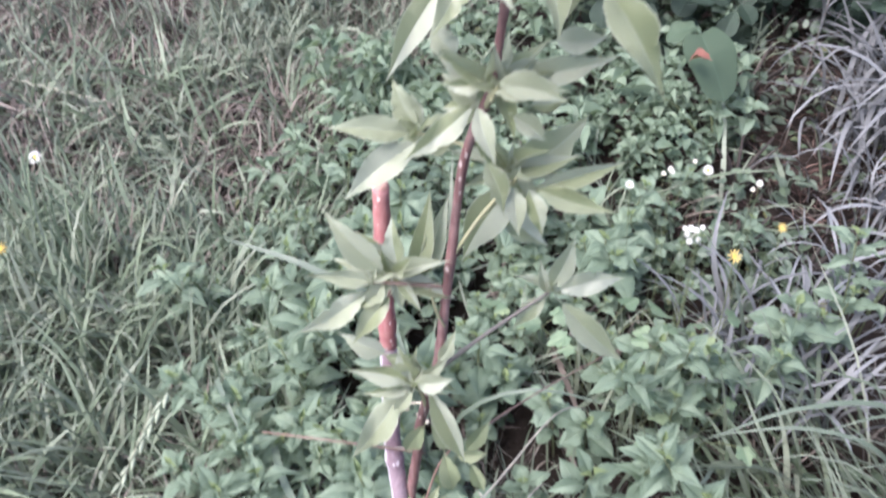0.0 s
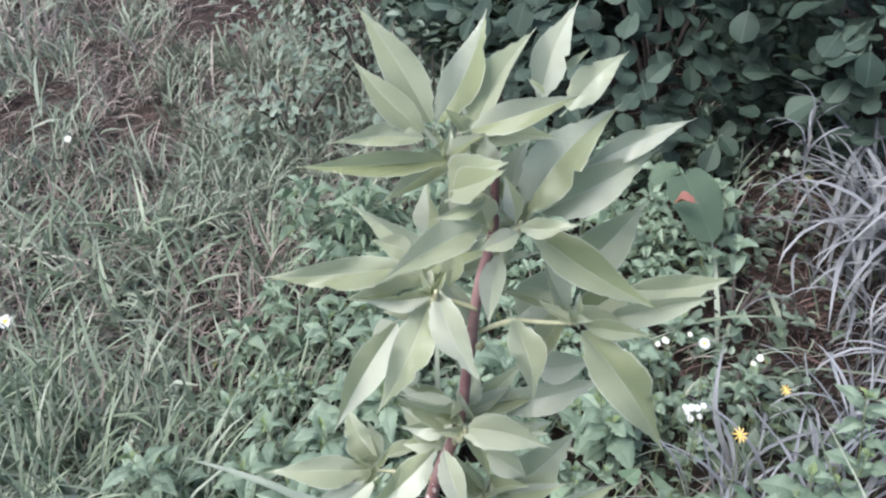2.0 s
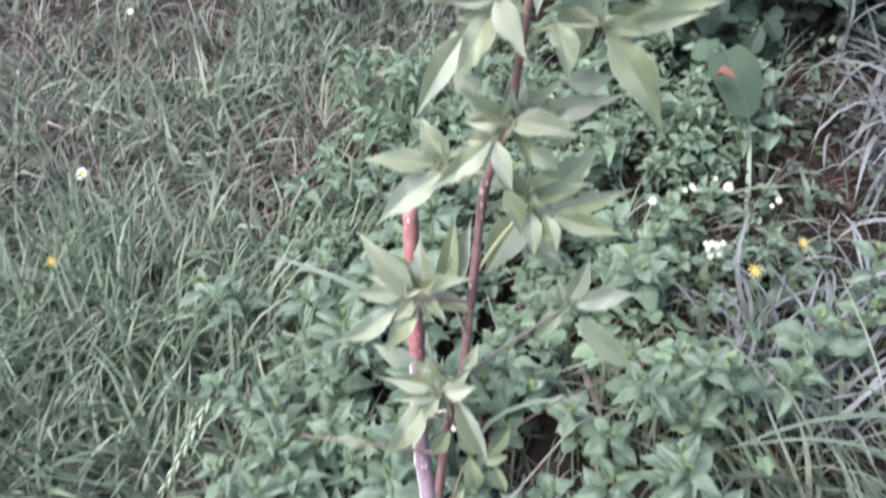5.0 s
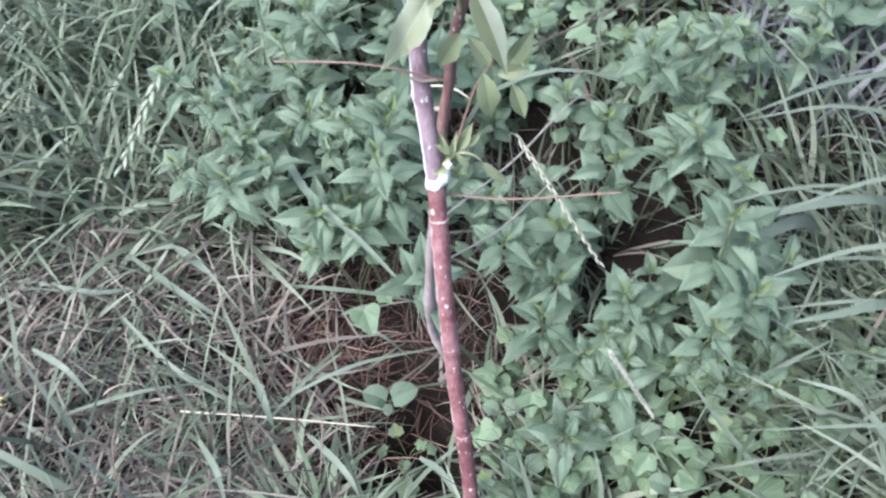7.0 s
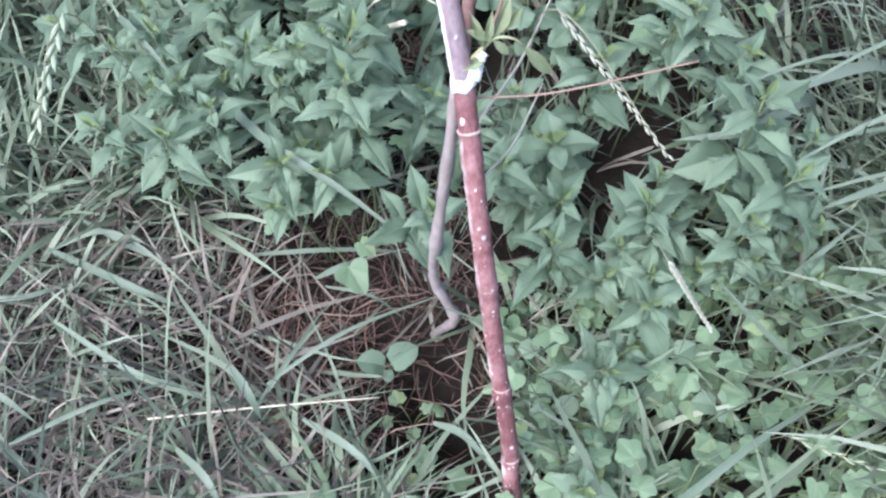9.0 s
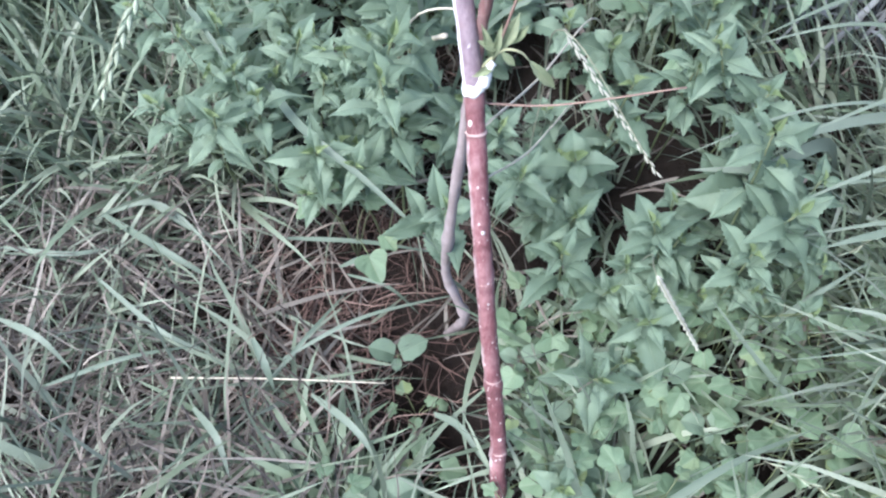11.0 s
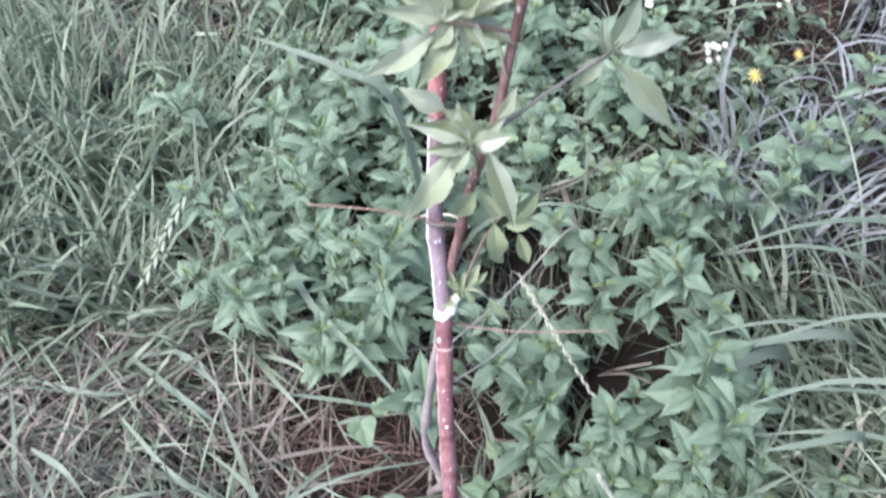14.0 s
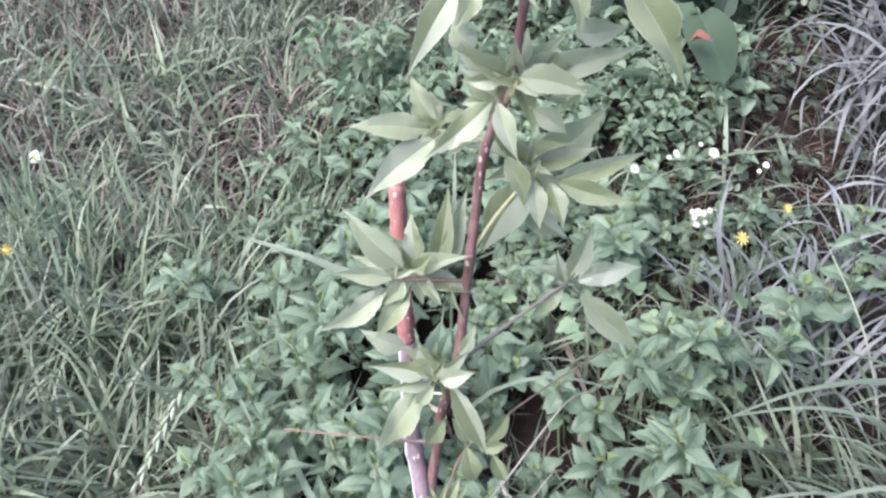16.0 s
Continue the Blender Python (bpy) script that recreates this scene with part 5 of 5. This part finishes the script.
def lobed_leaf(lobes, deep, point, cup):
    """A broad leaf of width 1 from its stalk along +y, with shallow lobes and a notch at the stalk."""
    verts, uvs, faces, n = [(0, 0, 0)], [(0.5, 0.0)], [], 36
    for ring in (0.33, 0.66, 1.0):
        for k in range(n + 1):
            a = radians(-158 + 316 * k / n)
            r = 0.5 * (1 + deep * math.cos(lobes * a)) * (1 + point * math.exp(-((a / 0.35) ** 2))) * (1 - 0.25 * (abs(a) / 2.76) ** 4) * ring
            x, y = r * math.sin(a), 0.22 * ring + r * math.cos(a)
            verts.append((x, y, cup * (x * x + (y - 0.2) ** 2) + 0.12 * abs(x) * (1 - ring) + 0.02 * ring * math.sin(5 * a)))
            uvs.append((0.5 + 0.5 * x, y))
    m = n + 1
    for k in range(n):
        faces.append((0, 1 + k + 1, 1 + k))
        for ring in range(2):
            i = 1 + ring * m + k
            faces += [(i, i + 1, i + m + 1), (i, i + m + 1, i + m)]
    return mesh_of("lobed_leaf", verts, faces, CREEPER_LEAF, uvs)


LOBED = [lobed_leaf(*given) for given in ((5, 0.15, 0.25, -0.2), (3, 0.17, 0.2, 0.15), (5, 0.10, 0.12, -0.35), (7, 0.09, 0.3, -0.1))]


def creeper(x, y, seed, tall, size, count, label):
    """A loose plant whose long leaf stalks hold rounded leaves out to the light."""
    r = random.Random(seed)
    ob = thing("creeping_plant", label, "plant", (x, y, float(height(x, y))), "creeping plants")
    for k in range(count):
        a = 2.4 * k + r.uniform(-0.5, 0.5)
        out, up = tall * r.uniform(0.15, 0.6), tall * r.uniform(0.55, 1.05)
        end = (out * math.cos(a), out * math.sin(a), up)
        part("stalk", tube_mesh("stalk", [(0, 0, -0.01), (0.3 * end[0], 0.3 * end[1], 0.6 * up), end], 0.0009, 0.0006, HERB_STEM, 5, 4), ob)
        s = size * r.uniform(0.7, 1.2)
        lf = part("leaf", LOBED[r.randrange(4)], ob)
        lf.matrix_basis = pose(*end, 0, 0, math.degrees(a) - 90 + r.uniform(-30, 30)) @ pose(0, 0, 0, r.uniform(-35, 5), r.uniform(-15, 15)) @ Matrix.Diagonal((s * r.uniform(0.85, 1.1), s, s, 1))
    return ob


def creepers():
    label = "creeping plant with rounded shallow-lobed light green leaves"
    n = 0
    for i in range(9):
        for j in range(7):
            x, y = 0.045 + 0.046 * i + rng.uniform(-0.016, 0.016), 0.07 + 0.046 * j + rng.uniform(-0.016, 0.016)
            if math.hypot(x - 0.006, y - 0.165) > 0.04:
                creeper(x, y, 60 + n, rng.uniform(0.07, 0.13), rng.uniform(0.022, 0.031), 5, label)
                n += 1
    for x, y, tall, size in ((-0.10, 0.485, 0.17, 0.032), (-0.135, 0.475, 0.15, 0.028), (-0.13, 0.13, 0.06, 0.032), (-0.19, 0.12, 0.05, 0.030), (-0.16, 0.175, 0.05, 0.024), (-0.075, 0.20, 0.06, 0.024), (-0.075, 0.285, 0.05, 0.018), (0.12, 0.86, 0.2, 0.03), (0.2, 0.8, 0.2, 0.03), (0.28, 0.72, 0.2, 0.034), (0.33, 0.66, 0.18, 0.03), (0.36, 0.78, 0.2, 0.03)):
        creeper(x, y, int(9000 * (x + 1) + 700 * y), tall, size, 5, label)


creepers()


# ---- grasses ----
def tufted(p, per, reach):
    """Several roots close round each of the given places, and the way each tuft leans."""
    n = rng.integers(per // 2, per + per // 2, len(p))
    q = np.repeat(p, n, 0) + rng.normal(0, reach, (n.sum(), 2))
    return q, np.repeat(rng.uniform(0, 2 * math.pi, len(p)), n)


def turf_edge(x, y):
    """1 over the close-set turf, falling raggedly to 0 where the coarser meadow takes over."""
    inside = np.minimum(np.minimum(x + 1.9, 1.5 - x), np.minimum(y + 0.3, 4.2 - y))
    return np.clip(inside / 0.45 + 0.35 * np.sin(5 * x + 1) * np.sin(4.3 * y) - 0.1, 0, 1)


def green_patch(x, y):
    """Where the grass is still green: patches in the dry turf, all of it on the damp right side."""
    s = np.sin(7.3 * x + 2.1 * y + 1) * np.sin(6.1 * y - 3.7 * x + 0.5) + 0.6 * np.sin(17 * x - 5 * y) * np.sin(13 * y + 3)
    zone = np.where((y < 0.32) & (x > -0.25), 1.3, np.where((y < 0.5) & (x < -0.22), 0.42, np.where((y < 0.56) & (x < 0), 0.6, np.where(y > 1.25, 0.8, 1.6))))
    return np.where(x > 0.3, 1.0, np.clip(0.6 + 0.7 * s, np.where((y > 0.55) & (y < 1.25), 0.6, 0.25), 1) * zone)


def turf():
    near = lambda x, y: grass_share(x, y) * np.clip(1.5 - 0.35 * y, 0.35, 1) * turf_edge(x, y)  # noqa: E731
    # green blades in tufts
    p, lean = tufted(np.concatenate([scatter(8000, -1.9, 1.5, -0.3, 4.2, lambda x, y: near(x, y) * green_patch(x, y)), scatter(110, 0.42, 0.95, -0.1, 0.62, near), scatter(420, -0.7, 0.1, 1.65, 2.7, lambda x, y: 0.7 + 0 * x)]), 9, 0.014)
    n = len(p)
    right = (p[:, 0] > 0.38) & (p[:, 1] < 0.85)
    fore = (p[:, 0] < 0.05) & (p[:, 1] < 0.56)
    az = np.where(right, rng.normal(math.pi * 0.97, 0.7, n), lean + rng.normal(0, 1.1, n))
    length = rng.uniform(0.09, 0.25, n) * np.where(right, 1.45, np.where((p[:, 1] > 0.55) & (p[:, 1] < 1.0) & (p[:, 0] < -0.2), 1.0, 0.7))
    v, f = blades(p, length, rng.uniform(0.0034, 0.0078, n) * np.where(right, 1.3, np.where((p[:, 1] > 0.5) & (p[:, 1] < 1.1) & (p[:, 0] < -0.2), 1.3, 1.1)), az, np.where(fore, rng.uniform(6, 62, n), rng.uniform(40, 85, n)), np.where(fore, rng.uniform(0, 55, n), rng.uniform(15, 100, n)), rows=7, kink=0.08)
    stuff("green_grass", v, f, GREEN_GRASS, "uncut green grass blades, bent and crossing", "grass")
    # broad lush blades standing at the edge of the herbs, and leaning in over them on the damp side
    lots, n0 = [], 0
    for number, x0, x1, y0, y1, way, spread, low, high, long in ((150, -0.85, -0.24, 0.56, 1.15, 0.0, 3.0, 45, 85, 1.0), (150, -1.3, -0.34, 0.6, 1.8, 0.0, 3.0, 15, 60, 1.0), (90, 0.36, 0.85, 0.12, 0.60, 3.3, 0.9, 25, 70, 1.1), (30, -0.34, -0.07, 0.04, 0.24, 1.2, 1.6, 6, 40, 0.6), (16, 0.04, 0.36, 0.08, 0.3, 3.4, 0.9, 25, 60, 0.8)):
        p, lean = tufted(scatter(number, x0, x1, y0, y1, lambda x, y: 1.0 - (bare_soil(x, y) | in_pit(x, y))), 7, 0.012)
        n = len(p)
        lots.append((blades(p, long * rng.uniform(0.10, 0.26, n), rng.uniform(0.005, 0.0112, n), way + spread * rng.normal(0, 1, n) + 0.3 * np.sin(lean), rng.uniform(low, high, n), rng.uniform(10, 75, n), rows=8, kink=0.06)))
    verts, faces = [], []
    for v, f in lots:
        verts.append(v), faces.append(f + n0)
        n0 += len(v)
    stuff("lush_grass", np.concatenate(verts), np.concatenate(faces), LUSH_GRASS, "broad fresh green grass blades beside the herbs", "grass")
    # standing and leaning dry blades
    p, lean = tufted(scatter(8600, -1.9, 1.5, -0.3, 4.2, lambda x, y: near(x, y) * np.where(x < 0.1, np.where((y > 0.55) & (y < 1.2), 0.85, np.where(y > 1.4, 0.85, np.where((y < 0.32) & (x > -0.25), 0.45, 1.0))), 0.25)), 8, 0.02)
    n = len(p)
    v, f = blades(p, rng.uniform(0.05, 0.16, n), rng.uniform(0.0024, 0.0056, n), lean + rng.normal(0, 0.9, n), rng.uniform(5, 75, n), rng.uniform(0, 100, n), kink=0.12)
    stuff("dry_grass", v, f, DRY_GRASS, "dead straw-coloured grass, matted and leaning", "grass")
    # lying litter
    p = scatter(30000, -1.9, 1.5, -0.3, 3.0, lambda x, y: np.where((x < 0.05) & (y < 0.6), 0.36, np.where(x < 0.05, 0.9, np.where(x > 0.45, 0.5, 0.12))) * (1 - 0.7 * herb_share(x, y)) * np.where((y > 1.4) & (x < 0), 0.8, 1.0) * np.where(bare_soil(x, y), 0.1 * ~in_pit(x, y), np.where(grass_share(x, y) < 0.1, 0.7, 1.0)))
    n = len(p)
    v, f = blades(p, rng.uniform(0.03, 0.12, n), rng.uniform(0.0015, 0.0042, n), rng.uniform(0, 2 * math.pi, n), rng.uniform(0, 14, n), rng.uniform(-4, 16, n), rows=4, lift=0.004, kink=0.15)
    stuff("straw_litter", v, f, SHADED_OLD_STRAW, "dead grass litter lying flat on the soil", "grass")
    # straight cut blades thrown down by the mower round the trunk
    for name, material, number, thin, label in (("cut_straw", CUT_STRAW, 2300, 0.45, "straight cut straw lying criss-cross by the trunk"), ("cut_green_grass", GREEN_GRASS, 1250, 1.0, "straight cut green blades lying criss-cross by the trunk")):
        p = scatter(number, -0.85, 0.06, 0.0, 0.66, lambda x, y: np.where(bare_soil(x, y) | (grass_share(x, y) < 0.15), 0.05 * ~in_pit(x, y), np.where(np.hypot((x + 0.13) / 0.20, (y - 0.40) / 0.17) < 1, 0.42, 0.95)) * (1 - 0.7 * herb_share(x, y)) * np.where((x > -0.3) & (y < 0.3), thin, 1.0))
        n = len(p)
        v, f = blades(p, rng.uniform(0.05, 0.2, n), 0.0014 + 0.005 * rng.uniform(0, 1, n) ** 2, rng.normal(1.4, 1.0, n) + math.pi * rng.integers(0, 2, n), rng.uniform(2, 30, n), rng.uniform(0, 30, n), rows=5, lift=rng.uniform(0.004, 0.03, n), kink=0.04)
        stuff(name, v, f, material, label, "grass")
    # rusty litter on the bare soil and under the shrub
    p = np.concatenate([scatter(1700, -0.27, 0.03, 0.26, 0.58, lambda x, y: np.where((np.hypot((x + 0.19) / 0.06, (y - 0.385) / 0.045) < 1) | (np.hypot((x + 0.075) / 0.05, (y - 0.515) / 0.05) < 1), 1.0, 0.4) * ~in_pit(x, y)), scatter(150, -0.07, 0.04, 0.52, 0.8, lambda x, y: 0.9 + 0 * x), scatter(90, -0.11, 0.0, 0.12, 0.36, lambda x, y: 0.9 * in_pit(x, y)), scatter(3000, 0.3, 1.3, 1.1, 2.0, lambda x, y: 0.6 + 0 * x), scatter(4200, -1.9, -0.5, 1.6, 3.4, lambda x, y: 0.5 + 0 * x), scatter(1500, -1.4, -0.55, 2.0, 3.2, lambda x, y: 1.0 * (grass_share(x, y) < 0.1))])
    n = len(p)
    v, f = blades(p, rng.uniform(0.03, 0.10, n), rng.uniform(0.0010, 0.0022, n), rng.uniform(0, 2 * math.pi, n), rng.uniform(0, 25, n), rng.uniform(0, 30, n), rows=4, lift=0.006, kink=0.15)
    stuff("rusty_litter", v, f, RUST_STRAW, "reddish brown dead grass and needles on the soil", "grass")


turf()


def meadow():
    """The field round about, in coarser blades that thin out with distance."""
    for name, material, number, label in (("meadow_grass", GREEN_GRASS, 20000, "rough uncut meadow grass all round"), ("dry_meadow_grass", DRY_GRASS, 16000, "dead grass standing in the meadow all round")):
        keep = lambda x, y: np.exp(-((x**2 + (y - 1.5) ** 2) / 22)) * (1 - 0.97 * turf_edge(x, y)) * (np.hypot(x - 0.8, y - 2.6) > 0.9)  # noqa: E731
        p, lean = tufted(scatter(number, -8.0, 8.0, -6.5, 9.5, keep), 14, 0.06)
        n = len(p)
        v, f = blades(p, rng.uniform(0.1, 0.28, n), rng.uniform(0.005, 0.012, n), lean + rng.normal(0, 1.2, n), rng.uniform(15, 80, n), rng.uniform(20, 110, n), rows=4)
        stuff(name, v, f, material, label, "grass")


meadow()


def arched(length, bend, width, kink):
    """A drooping blade from the origin along +y, as a mesh to be shared."""
    pts, at = [], Vector((0, 0, 0))
    for i in range(8):
        el = radians(82 - bend * (i / 7) ** 1.3)
        pts.append(at.copy())
        at += length / 7 * Vector((kink * math.sin(0.9 * i), math.cos(el), math.sin(el)))
    me = ribbon(pts, width, 10)
    me.materials[0] = GREY_GRASS
    return me


ARCHED = [arched(0.8 + 0.05 * k, 62 + 14 * k, 0.022 + 0.005 * (k % 4), 0.22 * math.sin(2.2 * k)) for k in range(10)]


def grey_clump(x, y, count, long, label, spread=0.06):
    """A tussock of pale bluish-grey drooping grass."""
    ob = thing("grass_tussock", label, "grass", (x, y, float(height(x, y))), "grey grass tussocks")
    for k in range(count):
        dx, dy = rng.normal(0, spread, 2)
        size = long * rng.uniform(0.5, 1.1)
        b = part("blade", ARCHED[int(rng.integers(10))], ob)
        b.matrix_basis = pose(dx, dy, float(height(x + dx, y + dy) - height(x, y)) - 0.004, rng.uniform(-12, 12), rng.uniform(-15, 15), rng.uniform(0, 360)) @ Matrix.Diagonal((size, size, size, 1))


grey_clump(0.92, 1.42, 190, 0.40, "tall tussock of pale bluish-grey drooping grass", 0.07)
grey_clump(0.80, 1.15, 58, 0.25, "drooping tussock of pale grey grass over bare soil", 0.06)
grey_clump(0.50, 0.86, 48, 0.27, "loose tussock of grey arching grass", 0.05)
grey_clump(0.62, 0.98, 42, 0.24, "loose tussock of grey arching grass", 0.07)
grey_clump(0.58, 0.78, 38, 0.24, "thin tussock of grey grass beside the herbs", 0.05)


grey_clump(1.0, 1.25, 130, 0.36, "dense tussock of pale bluish-grey grass", 0.07)


def dry_weed():
    """A pale dried weed with a few limp leaves at its top."""
    ob = thing("dry_weed", "pale dried-out weed stalk with limp leaves", "weed", (0.69, 1.42, float(height(0.69, 1.42))))
    part("stalk", tube_mesh("stalk", [(0, 0, 0), (-0.01, -0.02, 0.2), (-0.025, -0.055, 0.38)], 0.0016, 0.0010, TWIG_GREY, 7, 10), ob)
    for k in range(9):
        b = part("leaf", ARCHED[(3 * k) % 10], ob)
        b.matrix_basis = pose(-0.02 - 0.0006 * k, -0.045, 0.30 + 0.01 * k, 10 * math.sin(k), 0, 137 * k) @ Matrix.Diagonal((0.17, 0.12, 0.11, 1))


dry_weed()


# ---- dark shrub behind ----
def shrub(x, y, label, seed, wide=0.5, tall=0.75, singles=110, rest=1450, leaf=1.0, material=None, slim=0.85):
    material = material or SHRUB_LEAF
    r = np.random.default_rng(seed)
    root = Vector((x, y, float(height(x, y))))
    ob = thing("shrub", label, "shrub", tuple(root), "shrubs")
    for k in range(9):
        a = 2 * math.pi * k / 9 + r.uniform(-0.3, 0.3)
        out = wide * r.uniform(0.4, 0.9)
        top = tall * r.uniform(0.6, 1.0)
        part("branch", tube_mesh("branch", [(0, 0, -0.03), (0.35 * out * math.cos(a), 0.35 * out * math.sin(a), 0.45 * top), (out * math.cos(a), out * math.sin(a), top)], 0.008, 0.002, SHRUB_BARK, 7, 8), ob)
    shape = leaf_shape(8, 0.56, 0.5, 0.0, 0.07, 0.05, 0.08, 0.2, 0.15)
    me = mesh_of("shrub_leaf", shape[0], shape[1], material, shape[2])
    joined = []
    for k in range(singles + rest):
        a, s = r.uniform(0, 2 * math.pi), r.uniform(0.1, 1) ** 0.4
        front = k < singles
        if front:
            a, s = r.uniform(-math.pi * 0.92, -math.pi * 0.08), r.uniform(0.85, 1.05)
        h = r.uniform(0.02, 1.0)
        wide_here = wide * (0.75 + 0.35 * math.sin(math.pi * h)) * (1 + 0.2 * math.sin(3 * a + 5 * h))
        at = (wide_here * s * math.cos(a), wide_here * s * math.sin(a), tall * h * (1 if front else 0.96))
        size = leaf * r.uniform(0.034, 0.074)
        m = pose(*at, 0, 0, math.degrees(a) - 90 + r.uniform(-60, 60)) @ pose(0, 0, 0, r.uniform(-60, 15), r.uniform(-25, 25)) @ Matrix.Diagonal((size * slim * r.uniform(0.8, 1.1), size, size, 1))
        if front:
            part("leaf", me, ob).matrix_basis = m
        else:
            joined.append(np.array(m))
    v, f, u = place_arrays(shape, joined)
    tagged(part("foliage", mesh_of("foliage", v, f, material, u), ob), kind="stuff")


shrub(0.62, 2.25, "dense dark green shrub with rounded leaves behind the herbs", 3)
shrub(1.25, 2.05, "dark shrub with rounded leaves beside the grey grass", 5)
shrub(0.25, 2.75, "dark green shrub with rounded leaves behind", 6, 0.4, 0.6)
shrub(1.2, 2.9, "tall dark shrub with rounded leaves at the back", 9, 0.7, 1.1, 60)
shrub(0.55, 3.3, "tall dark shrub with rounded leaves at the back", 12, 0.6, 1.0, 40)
shrub(-0.40, 2.12, "small dark broad-leaved weed in the far grass", 15, 0.16, 0.24, 40, 162, 0.6, WEED_LEAF, 0.5)
shrub(-0.22, 2.42, "low dark green broad-leaved weed in the far grass", 16, 0.22, 0.32, 40, 252, 0.6, WEED_LEAF, 0.5)
shrub(-0.38, 2.85, "knee-high dark weed behind the far grass", 17, 0.3, 0.4, 40, 396, 0.6, WEED_LEAF, 0.5)
shrub(-0.02, 2.2, "low dark green weed beside the shrubs", 18, 0.16, 0.22, 30, 144, 0.6, WEED_LEAF, 0.5)
for x, y, wide, tall, seed in ((0.56, 1.30, 0.10, 0.10, 21), (0.66, 1.62, 0.12, 0.12, 22), (0.50, 1.08, 0.09, 0.10, 23), (0.62, 1.05, 0.07, 0.08, 24), (0.80, 1.85, 0.12, 0.12, 25)):
    shrub(x, y, "small low green weed on the bare soil", seed, wide, tall, 30, 50, 0.5, WEED_LEAF, 0.6)
